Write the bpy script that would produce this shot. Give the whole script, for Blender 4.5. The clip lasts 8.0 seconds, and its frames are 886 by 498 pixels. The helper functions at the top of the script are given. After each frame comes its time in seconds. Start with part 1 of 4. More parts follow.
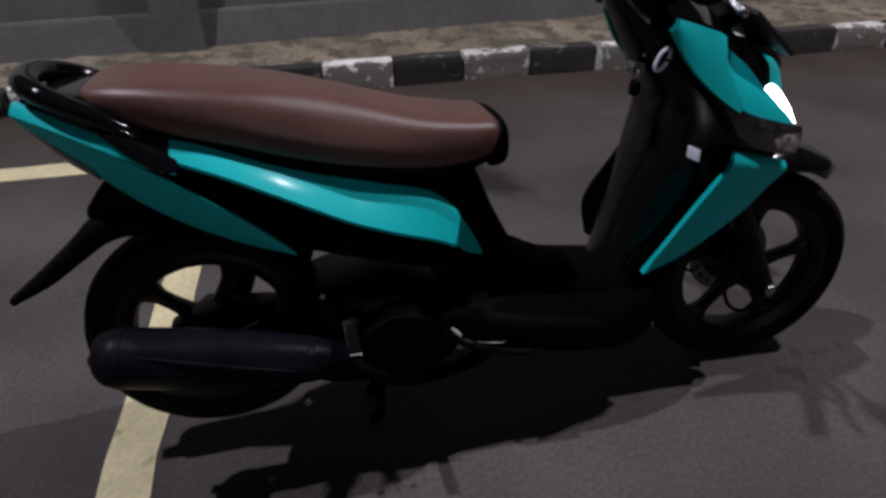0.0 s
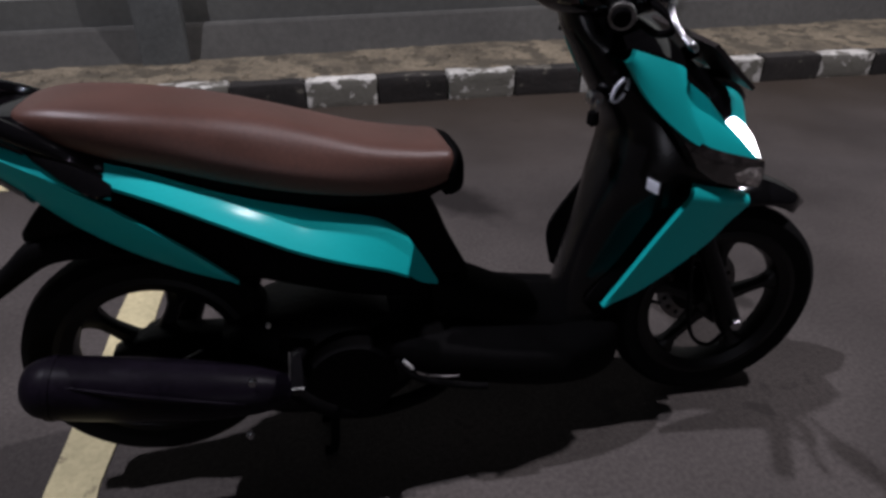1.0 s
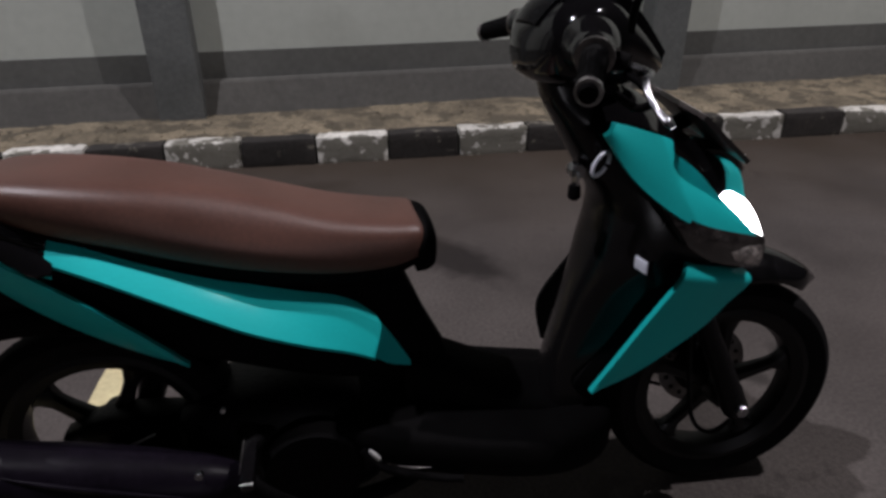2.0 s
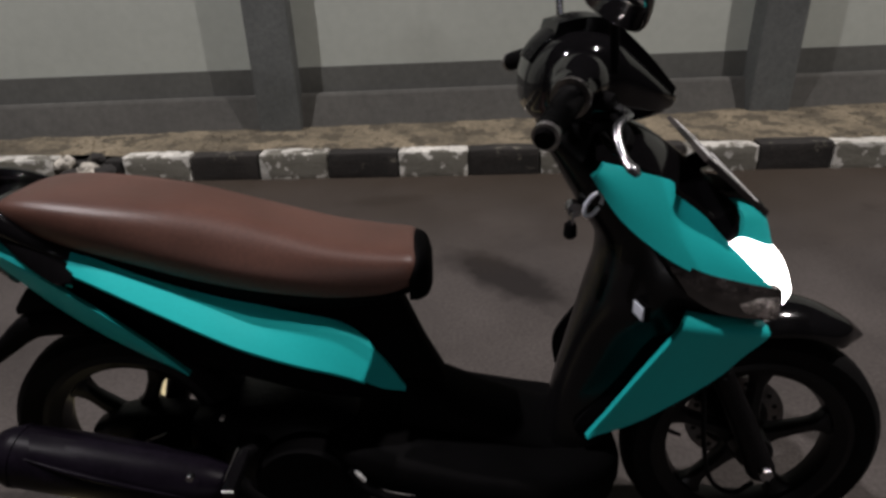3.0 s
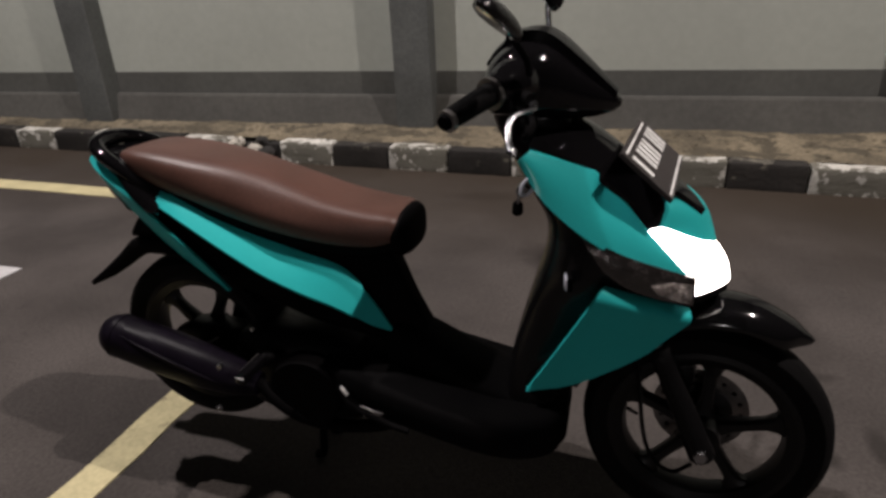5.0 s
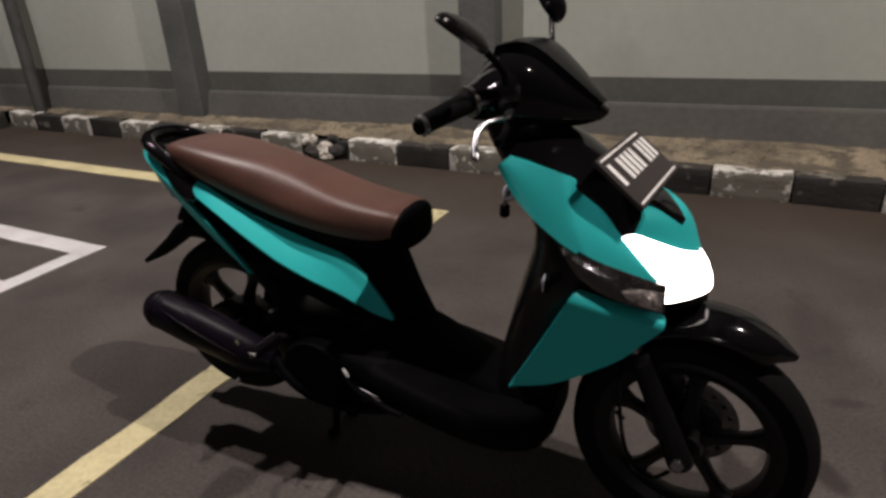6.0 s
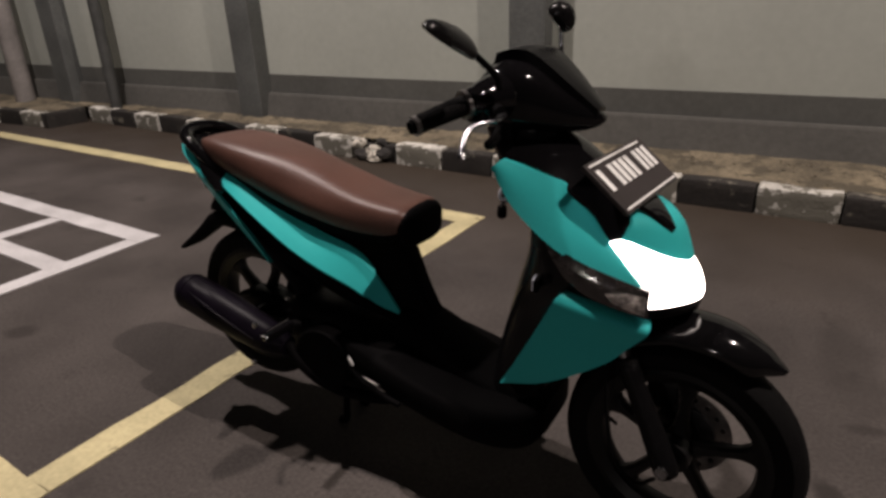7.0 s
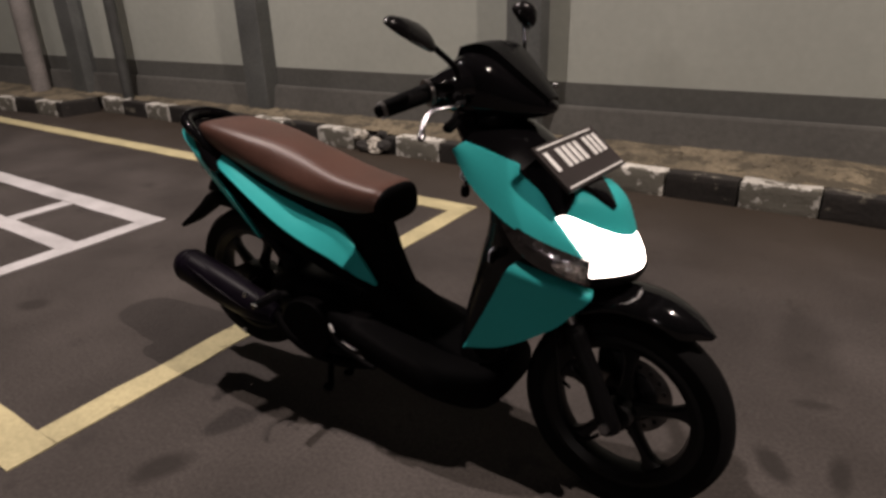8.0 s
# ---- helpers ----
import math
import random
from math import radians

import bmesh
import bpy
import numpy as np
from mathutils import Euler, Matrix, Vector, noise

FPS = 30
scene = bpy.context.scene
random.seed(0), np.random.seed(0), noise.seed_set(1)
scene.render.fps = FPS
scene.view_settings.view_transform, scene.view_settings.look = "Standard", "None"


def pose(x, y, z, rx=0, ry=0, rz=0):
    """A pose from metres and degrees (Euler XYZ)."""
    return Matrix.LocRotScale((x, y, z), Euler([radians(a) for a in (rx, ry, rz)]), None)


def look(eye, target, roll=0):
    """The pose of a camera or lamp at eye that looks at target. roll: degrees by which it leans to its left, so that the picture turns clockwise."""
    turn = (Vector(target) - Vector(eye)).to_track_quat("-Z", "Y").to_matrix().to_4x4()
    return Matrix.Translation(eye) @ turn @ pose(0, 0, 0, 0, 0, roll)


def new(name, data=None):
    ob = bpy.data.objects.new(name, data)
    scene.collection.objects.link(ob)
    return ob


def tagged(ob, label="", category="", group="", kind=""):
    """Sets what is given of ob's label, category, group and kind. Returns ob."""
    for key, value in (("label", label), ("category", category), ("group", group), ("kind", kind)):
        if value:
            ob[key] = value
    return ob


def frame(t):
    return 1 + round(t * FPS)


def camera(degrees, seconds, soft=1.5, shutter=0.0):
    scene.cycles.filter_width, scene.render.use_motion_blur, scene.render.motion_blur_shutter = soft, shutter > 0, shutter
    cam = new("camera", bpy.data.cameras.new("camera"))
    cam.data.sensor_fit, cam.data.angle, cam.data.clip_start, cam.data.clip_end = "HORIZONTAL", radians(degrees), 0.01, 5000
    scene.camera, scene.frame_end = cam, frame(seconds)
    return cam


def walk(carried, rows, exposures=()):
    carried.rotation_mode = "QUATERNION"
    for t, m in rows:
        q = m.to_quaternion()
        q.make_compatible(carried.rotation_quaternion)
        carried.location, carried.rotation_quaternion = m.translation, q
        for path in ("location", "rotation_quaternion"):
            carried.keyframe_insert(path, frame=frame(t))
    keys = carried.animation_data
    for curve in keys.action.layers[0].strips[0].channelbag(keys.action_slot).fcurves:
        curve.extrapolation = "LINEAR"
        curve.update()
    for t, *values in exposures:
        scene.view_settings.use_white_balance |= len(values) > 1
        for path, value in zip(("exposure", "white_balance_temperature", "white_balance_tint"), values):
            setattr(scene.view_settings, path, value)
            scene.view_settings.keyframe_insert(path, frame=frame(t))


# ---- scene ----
cam = camera(70.4, 8.0, soft=3.1)
PATH = [
    (0, (-0.312, -1.124, 1.107), (-0.006, 0.537, 0.036), -1.3),
    (0.5, (-0.276, -1.103, 1.107), (0.039, 0.555, 0.033), -1.3),
    (1, (-0.228, -1.096, 1.113), (0.099, 0.585, 0.081), 0.1),
    (1.5, (-0.187, -1.073, 1.122), (0.111, 0.626, 0.11), -1.5),
    (1.7, (-0.16, -1.048, 1.119), (0.11, 0.507, 0.255), -0.9),
    (2.8, (0.023, -1.006, 1.152), (0.019, 0.617, 0.375), -1.7),
    (3, (0.076, -1.023, 1.156), (-0.013, 0.777, 0.288), -2.1),
    (3.5, (0.224, -1.053, 1.171), (-0.048, 0.736, 0.32), -2.1),
    (4, (0.308, -1.087, 1.169), (-0.109, 0.686, 0.341), -3.1),
    (4.5, (0.382, -1.162, 1.159), (-0.121, 0.578, 0.312), -2.6),
    (4.7, (0.417, -1.196, 1.162), (-0.066, 0.365, 0.408), -2.7),
    (5.8, (0.624, -1.203, 1.183), (-0.103, 0.273, 0.454), -2.6),
    (6, (0.671, -1.199, 1.183), (-0.181, 0.419, 0.375), -3.0),
    (6.5, (0.749, -1.186, 1.181), (-0.241, 0.36, 0.388), -2.9),
    (7, (0.806, -1.189, 1.177), (-0.21, 0.349, 0.401), -2.3),
    (7.5, (0.88, -1.24, 1.177), (-0.142, 0.311, 0.435), -1.6),
    (8, (0.965, -1.26, 1.182), (-0.075, 0.258, 0.397), -1.7),
]
LIGHT = [(0, 0.72, 5650, 22), (1.5, 0.72, 5800, 21), (3.0, 0.84, 6200, 17), (4.5, 0.88, 6450, 18), (6.0, 0.92, 6600, 19), (8.0, 0.82, 7000, 23)]
walk(cam, [(t, look(eye, target, roll)) for t, eye, target, roll in PATH], LIGHT)

# ---- light ----
world = bpy.data.worlds.new("night_sky")
scene.world = world
world.use_nodes = True
world.node_tree.nodes["Background"].inputs[0].default_value = (0.55, 0.5, 0.48, 1)
world.node_tree.nodes["Background"].inputs[1].default_value = 0.008


def lamp(name, place, watts, colour, size):
    """The round, downward face of a street lamp."""
    data = bpy.data.lights.new(name, "AREA")
    data.shape = "DISK"
    data.energy, data.color, data.size = watts, colour, size
    ob = new(name, data)
    ob.location = place
    return ob


lamp("street_lamp_light", (4.70, 0.23, 8.40), 360, (1.0, 0.935, 0.84), 0.16)
lamp("street_lamp_light", (-3.2, 0.03, 7.3), 262, (1.0, 0.96, 0.90), 0.16)

# a far lamp across the car park
data = bpy.data.lights.new("far_lamp_light", "POINT")
data.energy, data.color, data.shadow_soft_size = 250, (1.0, 0.97, 0.92), 0.15
new("far_lamp_light", data).location = (2.5, -15.0, 2.6)

# the dipped beam of the scooter's headlight
data = bpy.data.lights.new("headlight_beam", "SPOT")
data.energy, data.color, data.shadow_soft_size = 14, (1.0, 0.88, 0.74), 0.05
data.spot_size, data.spot_blend = radians(80), 0.9
beam = new("headlight_beam", data)
beam.matrix_world = look((0.655, -0.045, 0.66), (3.4, 0.45, 0.15))


# ---- materials ----
def material(name, colour, rough=0.5, metal=0.0, vary=0.25, scale=6.0, fine=60.0, bump=0.0, bump_scale=120.0,
             coat=0.0, second=None, cover=0.5, island=0.0, shine=0.5):
    """A surface with stains at a wide scale, grain at a fine one, and a little relief."""
    m = bpy.data.materials.new(name)
    m.use_nodes = True
    n, l = m.node_tree.nodes, m.node_tree.links
    b = n["Principled BSDF"]
    co = n.new("ShaderNodeTexCoord")
    wide, small = n.new("ShaderNodeTexNoise"), n.new("ShaderNodeTexNoise")
    for t, s, d in ((wide, scale, 5), (small, fine, 3)):
        t.inputs["Scale"].default_value, t.inputs["Detail"].default_value = s, d
        l.new(co.outputs["Object"], t.inputs["Vector"])
    ramp = n.new("ShaderNodeValToRGB")
    ramp.color_ramp.elements[0].position, ramp.color_ramp.elements[1].position = 0.3, 0.7
    dark = tuple(c * (1 - vary) for c in colour)
    light = tuple(min(1, c * (1 + vary)) for c in colour)
    ramp.color_ramp.elements[0].color, ramp.color_ramp.elements[1].color = (*dark, 1), (*light, 1)
    l.new(wide.outputs["Fac"], ramp.inputs["Fac"])
    last = ramp.outputs["Color"]
    grain = n.new("ShaderNodeMix")
    grain.data_type, grain.blend_type = "RGBA", "OVERLAY"
    grain.inputs["Factor"].default_value = min(1.0, vary * 1.6)
    l.new(last, grain.inputs["A"])
    l.new(small.outputs["Fac"], grain.inputs["B"])
    last = grain.outputs["Result"]
    if second:
        mask, edge = n.new("ShaderNodeTexNoise"), n.new("ShaderNodeValToRGB")
        mask.inputs["Scale"].default_value, mask.inputs["Detail"].default_value = scale * 2.2, 8
        mask.inputs["Roughness"].default_value = 0.65
        l.new(co.outputs["Object"], mask.inputs["Vector"])
        edge.color_ramp.elements[0].position, edge.color_ramp.elements[1].position = cover - 0.03, cover + 0.03
        l.new(mask.outputs["Fac"], edge.inputs["Fac"])
        over = n.new("ShaderNodeMix")
        over.data_type = "RGBA"
        over.inputs["B"].default_value = (*second, 1)
        l.new(edge.outputs["Color"], over.inputs["Factor"])
        l.new(last, over.inputs["A"])
        last = over.outputs["Result"]
    if island:
        info, shift = n.new("ShaderNodeObjectInfo"), n.new("ShaderNodeHueSaturation")
        span = n.new("ShaderNodeMapRange")
        span.inputs["To Min"].default_value, span.inputs["To Max"].default_value = 1 - island, 1 + island
        l.new(info.outputs["Random"], span.inputs["Value"])
        l.new(span.outputs["Result"], shift.inputs["Value"])
        l.new(last, shift.inputs["Color"])
        last = shift.outputs["Color"]
    l.new(last, b.inputs["Base Color"])
    rr = n.new("ShaderNodeMapRange")
    rr.inputs["To Min"].default_value, rr.inputs["To Max"].default_value = max(0.02, rough - 0.08), min(1, rough + 0.08)
    l.new(wide.outputs["Fac"], rr.inputs["Value"])
    l.new(rr.outputs["Result"], b.inputs["Roughness"])
    b.inputs["Metallic"].default_value = metal
    b.inputs["Specular IOR Level"].default_value = shine
    b.inputs["Coat Weight"].default_value, b.inputs["Coat Roughness"].default_value = coat, 0.05
    if bump:
        tex, bp = n.new("ShaderNodeTexNoise"), n.new("ShaderNodeBump")
        tex.inputs["Scale"].default_value, tex.inputs["Detail"].default_value = bump_scale, 4
        l.new(co.outputs["Object"], tex.inputs["Vector"])
        bp.inputs["Strength"].default_value, bp.inputs["Distance"].default_value = bump, 0.01
        l.new(tex.outputs["Fac"], bp.inputs["Height"])
        l.new(bp.outputs["Normal"], b.inputs["Normal"])
    return m


def glowing(name, colour, strength):
    m = bpy.data.materials.new(name)
    m.use_nodes = True
    b = m.node_tree.nodes["Principled BSDF"]
    b.inputs["Base Color"].default_value = (0.9, 0.9, 0.9, 1)
    b.inputs["Emission Color"].default_value = (*colour, 1)
    b.inputs["Emission Strength"].default_value = strength
    return m


ASPHALT = material("asphalt", (0.066, 0.058, 0.054), 0.8, vary=0.30, scale=1.7, fine=90, bump=0.5, bump_scale=160, second=(0.052, 0.046, 0.043), cover=0.64, shine=0.08)
YELLOW = material("yellow_road_paint", (0.49, 0.43, 0.245), 0.75, vary=0.18, scale=5, fine=70, bump=0.3,
                  second=(0.20, 0.17, 0.10), cover=0.66)
WHITE_LINE = material("white_road_paint", (0.51, 0.50, 0.505), 0.7, vary=0.15, scale=5, fine=70, bump=0.3,
                      second=(0.22, 0.21, 0.2), cover=0.68)
CHIPPED = material("chipped_pale_concrete", (0.46, 0.43, 0.37), 0.9, vary=0.3, scale=14, fine=60, bump=0.4, bump_scale=60, second=(0.10, 0.09, 0.075), cover=0.56)
SOIL = material("dry_soil", (0.155, 0.128, 0.086), 0.95, vary=0.45, scale=2.8, fine=45, bump=0.9, bump_scale=40,
                second=(0.074, 0.062, 0.042), cover=0.53)
KERB_WHITE = material("worn_white_kerb_paint", (0.52, 0.505, 0.46), 0.85, vary=0.2, scale=9, fine=50, bump=0.35,
                      bump_scale=50, second=(0.20, 0.19, 0.15), cover=0.60, island=0.12)
KERB_BLACK = material("worn_black_kerb_paint", (0.0165, 0.0140, 0.0120), 0.8, vary=0.4, scale=4.5, fine=50, bump=0.35,
                      bump_scale=50, second=(0.13, 0.12, 0.095), cover=0.62, island=0.2)
WALL = material("off_white_wall_paint", (0.375, 0.395, 0.355), 0.85, vary=0.06, scale=1.2, fine=18, bump=0.05, bump_scale=40)
BAND = material("grey_band_paint", (0.088, 0.089, 0.082), 0.85, vary=0.14, scale=2.0, fine=25, bump=0.15, bump_scale=50)
PLINTH = material("grey_cement_plinth", (0.076, 0.074, 0.067), 0.9, vary=0.18, scale=2.0, fine=25, bump=0.25, bump_scale=45)
PILLAR = material("grey_green_pillar_paint", (0.088, 0.093, 0.090), 0.75, vary=0.2, scale=3, fine=40, bump=0.3, bump_scale=60)
POLE = material("dark_painted_pole", (0.05, 0.052, 0.05), 0.6, vary=0.3, scale=6, fine=60)
PALE_POLE = material("pale_weathered_pole", (0.20, 0.185, 0.175), 0.75, vary=0.2, scale=6, fine=60)
TEAL = material("teal_gloss_paint", (0.012, 0.42, 0.42), 0.55, vary=0.05, scale=4, fine=200, coat=0.09, shine=0.12)
GLOSS = material("black_gloss_plastic", (0.004, 0.0037, 0.0042), 0.06, vary=0.2, scale=5, fine=150, shine=0.28)
VISOR = material("dark_visor_plastic", (0.003, 0.0028, 0.0034), 0.26, vary=0.2, scale=5, fine=150, shine=0.05)
MUDGUARD = material("black_mudguard_plastic", (0.004, 0.0038, 0.0042), 0.09, vary=0.25, scale=6, fine=150, shine=0.35)
SATIN = material("black_satin_plastic", (0.005, 0.0046, 0.005), 0.26, vary=0.25, scale=6, fine=150, shine=0.25)
MATTE = material("black_textured_plastic", (0.003, 0.0028, 0.003), 0.72, vary=0.3, scale=9, fine=200, bump=0.1, bump_scale=400, shine=0.03)
ENGINE = material("dark_cast_metal", (0.0036, 0.0034, 0.0038), 0.42, 0.0, vary=0.35, scale=12, fine=120, bump=0.2, bump_scale=150, shine=0.12)
LEATHER = material("brown_leatherette", (0.082, 0.0365, 0.0265), 0.44, vary=0.18, scale=6, fine=160, bump=0.08, bump_scale=420, shine=0.42)
RUBBER = material("tyre_rubber", (0.004, 0.0038, 0.004), 0.75, vary=0.3, shine=0.08, scale=14, fine=120, bump=0.3, bump_scale=220)
ALLOY = material("black_alloy", (0.005, 0.0047, 0.005), 0.38, 0.0, vary=0.25, scale=10, fine=120, shine=0.18)
STEEL = material("brushed_steel", (0.30, 0.29, 0.285), 0.35, 1.0, vary=0.2, scale=16, fine=160)
CHROME = material("chrome", (0.26, 0.26, 0.27), 0.26, 1.0, vary=0.08, scale=20, fine=160)
EXHAUST = material("matt_black_exhaust", (0.0048, 0.0036, 0.0062), 0.38, 0.0, vary=0.35, scale=10, fine=120, shine=0.05)
DULL_STEEL = material("dull_steel", (0.17, 0.16, 0.155), 0.4, 1.0, vary=0.3, scale=30, fine=160)
PLATE_BLACK = material("black_plate_enamel", (0.025, 0.018, 0.018), 0.45, vary=0.2, scale=12, fine=120)
PLATE_WHITE = material("white_plate_enamel", (0.75, 0.74, 0.72), 0.5, vary=0.08, scale=20, fine=120)
SMOKE = material("smoked_lens", (0.030, 0.026, 0.025), 0.09, 0.2, vary=0.6, scale=45, fine=160, coat=1.0, bump=0.15, bump_scale=60)
CLEAR = material("clear_lens", (0.42, 0.38, 0.36), 0.16, 0.6, vary=0.7, scale=70, fine=160, coat=1.0, bump=1.0, bump_scale=110)
DIM_LENS = material("dull_clear_lens", (0.16, 0.15, 0.145), 0.2, 0.1, vary=0.3, scale=60, fine=160, coat=1.0, bump=0.3, bump_scale=90)
RED_LENS = material("red_tail_lens", (0.05, 0.008, 0.008), 0.15, vary=0.3, scale=40, fine=160, coat=0.6)
MIRROR = material("mirror_glass", (0.75, 0.75, 0.74), 0.06, 1.0, vary=0.02, scale=20, fine=160)
# whitish metal, its pale colour standing in for glints on small parts
GLINT_METAL = material("pale_glint_metal", (0.55, 0.54, 0.53), 0.38, 0.35, vary=0.25, scale=40, fine=160)
PALE_MARK = material("pale_reflection_and_emblem", (0.62, 0.64, 0.72), 0.4, vary=0.1, scale=30, fine=160)
TEAL.node_tree.nodes["Principled BSDF"].inputs["Coat Roughness"].default_value = 0.16
HEADLIGHT = glowing("lit_headlight", (1.0, 0.93, 0.84), 5.0)


def paint_over(m, mask, colour):
    """Lays a second colour over a material's base colour where the mask says."""
    n, l = m.node_tree.nodes, m.node_tree.links
    b = n["Principled BSDF"]
    last = b.inputs["Base Color"].links[0].from_socket
    over = n.new("ShaderNodeMix")
    over.data_type = "RGBA"
    over.inputs["B"].default_value = (*colour, 1)
    l.new(mask, over.inputs["Factor"])
    l.new(last, over.inputs["A"])
    l.new(over.outputs["Result"], b.inputs["Base Color"])


def node(m, kind, links=(), **values):
    x = m.node_tree.nodes.new(kind)
    for name, value in values.items():
        if name == "operation":
            x.operation = value
        else:
            x.inputs[int(name[1:])].default_value = value
    for i, source in links:
        m.node_tree.links.new(source, x.inputs[i])
    return x


def stain_or_shadow(m, x, y, turn, long, wide, strength, colour=(0.026, 0.023, 0.021)):
    """An old oil stain or cast shadow in the ground colour, with soft, uneven rim."""
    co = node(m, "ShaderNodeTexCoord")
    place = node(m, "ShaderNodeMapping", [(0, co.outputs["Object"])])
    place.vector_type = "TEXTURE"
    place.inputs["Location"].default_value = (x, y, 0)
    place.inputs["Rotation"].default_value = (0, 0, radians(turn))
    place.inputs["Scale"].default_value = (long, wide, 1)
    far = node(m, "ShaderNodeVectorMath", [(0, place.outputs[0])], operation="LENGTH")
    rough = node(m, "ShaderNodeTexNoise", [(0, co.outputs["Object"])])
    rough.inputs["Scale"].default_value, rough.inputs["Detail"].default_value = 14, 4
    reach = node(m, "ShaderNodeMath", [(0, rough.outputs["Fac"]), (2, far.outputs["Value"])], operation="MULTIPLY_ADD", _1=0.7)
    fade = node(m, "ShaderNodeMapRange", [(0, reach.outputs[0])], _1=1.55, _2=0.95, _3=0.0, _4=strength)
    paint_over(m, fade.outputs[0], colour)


# cast shadow of mirror and cowl, painted into the asphalt colour
stain_or_shadow(ASPHALT, 0.21, 1.12, 132, 0.30, 0.12, 0.95, (0.022, 0.019, 0.018))
# small oil stains
stain_or_shadow(ASPHALT, -1.74, -0.31, 20, 0.07, 0.05, 0.6)
stain_or_shadow(ASPHALT, -0.43, -0.60, 60, 0.08, 0.05, 0.7)
stain_or_shadow(ASPHALT, -2.5, -0.35, 0, 0.06, 0.05, 0.5)
# dark patches ahead of the front wheel and towards the kerb
stain_or_shadow(ASPHALT, 0.94, 0.265, 120, 0.075, 0.035, 0.75)
stain_or_shadow(ASPHALT, 1.09, 0.31, 95, 0.08, 0.03, 0.7)
stain_or_shadow(ASPHALT, 1.0, 0.6, 20, 0.06, 0.025, 0.5)
stain_or_shadow(ASPHALT, 0.95, 0.95, 100, 0.30, 0.10, 0.35)
stain_or_shadow(ASPHALT, -0.35, 1.95, 10, 0.25, 0.07, 0.5)
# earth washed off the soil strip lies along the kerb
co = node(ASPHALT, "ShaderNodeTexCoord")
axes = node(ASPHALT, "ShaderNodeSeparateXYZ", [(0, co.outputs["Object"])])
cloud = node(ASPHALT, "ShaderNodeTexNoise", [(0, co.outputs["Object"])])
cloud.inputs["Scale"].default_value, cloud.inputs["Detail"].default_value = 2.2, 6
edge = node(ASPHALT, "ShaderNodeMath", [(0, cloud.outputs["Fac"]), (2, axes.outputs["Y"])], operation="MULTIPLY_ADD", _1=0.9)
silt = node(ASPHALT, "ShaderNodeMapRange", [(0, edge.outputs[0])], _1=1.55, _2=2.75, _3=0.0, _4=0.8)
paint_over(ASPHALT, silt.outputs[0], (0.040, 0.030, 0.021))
# the middle of each white block is worn down to mossy concrete, the rims keep their paint
co = node(KERB_WHITE, "ShaderNodeTexCoord")
mid = node(KERB_WHITE, "ShaderNodeVectorMath", [(0, co.outputs["Generated"])], operation="SUBTRACT")
mid.inputs[1].default_value = (0.5, 0.5, 0.5)
size = node(KERB_WHITE, "ShaderNodeVectorMath", [(0, mid.outputs[0])], operation="ABSOLUTE")
xyz = node(KERB_WHITE, "ShaderNodeSeparateXYZ", [(0, size.outputs[0])])
most = node(KERB_WHITE, "ShaderNodeMath", [(0, xyz.outputs["X"]), (1, xyz.outputs["Z"])], operation="MAXIMUM")
rough = node(KERB_WHITE, "ShaderNodeTexNoise", [(0, co.outputs["Object"])])
rough.inputs["Scale"].default_value, rough.inputs["Detail"].default_value = 11, 8
reach = node(KERB_WHITE, "ShaderNodeMath", [(0, rough.outputs["Fac"]), (2, most.outputs[0])], operation="MULTIPLY_ADD", _1=0.95)
fade = node(KERB_WHITE, "ShaderNodeMapRange", [(0, reach.outputs[0])], _1=0.93, _2=0.89, _3=0.0, _4=0.92)
flake = node(KERB_WHITE, "ShaderNodeTexNoise", [(0, co.outputs["Object"])])
flake.inputs["Scale"].default_value, flake.inputs["Detail"].default_value = 15, 6
bare = node(KERB_WHITE, "ShaderNodeMapRange", [(0, flake.outputs["Fac"])], _1=0.635, _2=0.60, _3=0.0, _4=1.0)
both = node(KERB_WHITE, "ShaderNodeMath", [(0, fade.outputs[0]), (1, bare.outputs[0])], operation="MULTIPLY")
paint_over(KERB_WHITE, both.outputs[0], (0.115, 0.108, 0.085))


# ---- mesh helpers ----
def thing(name, label, category, m=None, group="", kind=""):
    ob = new(name)
    ob.empty_display_size = 0.05
    if m is not None:
        ob.matrix_world = m
    return tagged(ob, label, category, group, kind)


def mesh_object(name, bm, mat, smooth=True):
    bmesh.ops.recalc_face_normals(bm, faces=bm.faces)
    data = bpy.data.meshes.new(name)
    bm.to_mesh(data)
    bm.free()
    data.materials.append(mat)
    if smooth:
        data.polygons.foreach_set("use_smooth", [True] * len(data.polygons))
        data.set_sharp_from_angle(angle=radians(40))
    return new(name, data)


def part(name, bm, mat, parent, label="", smooth=True):
    """One mesh under a thing or under a part, in the parent's own axes."""
    ob = mesh_object(name, bm, mat, smooth)
    ob.parent = parent
    return tagged(ob, label) if label else ob


def curve(points, count):
    """Points evenly along a smooth line through the given ones."""
    p = np.array(points, float)
    if len(p) == 2:
        return p[0] + (p[1] - p[0]) * np.linspace(0, 1, count)[:, None]
    q = np.vstack((2 * p[0] - p[1], p, 2 * p[-1] - p[-2]))
    out = []
    for u in np.linspace(0, len(p) - 1 - 1e-9, count):
        i, f = int(u), u - int(u)
        a, b, c, d = q[i:i + 4]
        out.append(0.5 * (2 * b + (c - a) * f + (2 * a - 5 * b + 4 * c - d) * f * f + (3 * b - a - 3 * c + d) * f ** 3))
    return np.array(out)


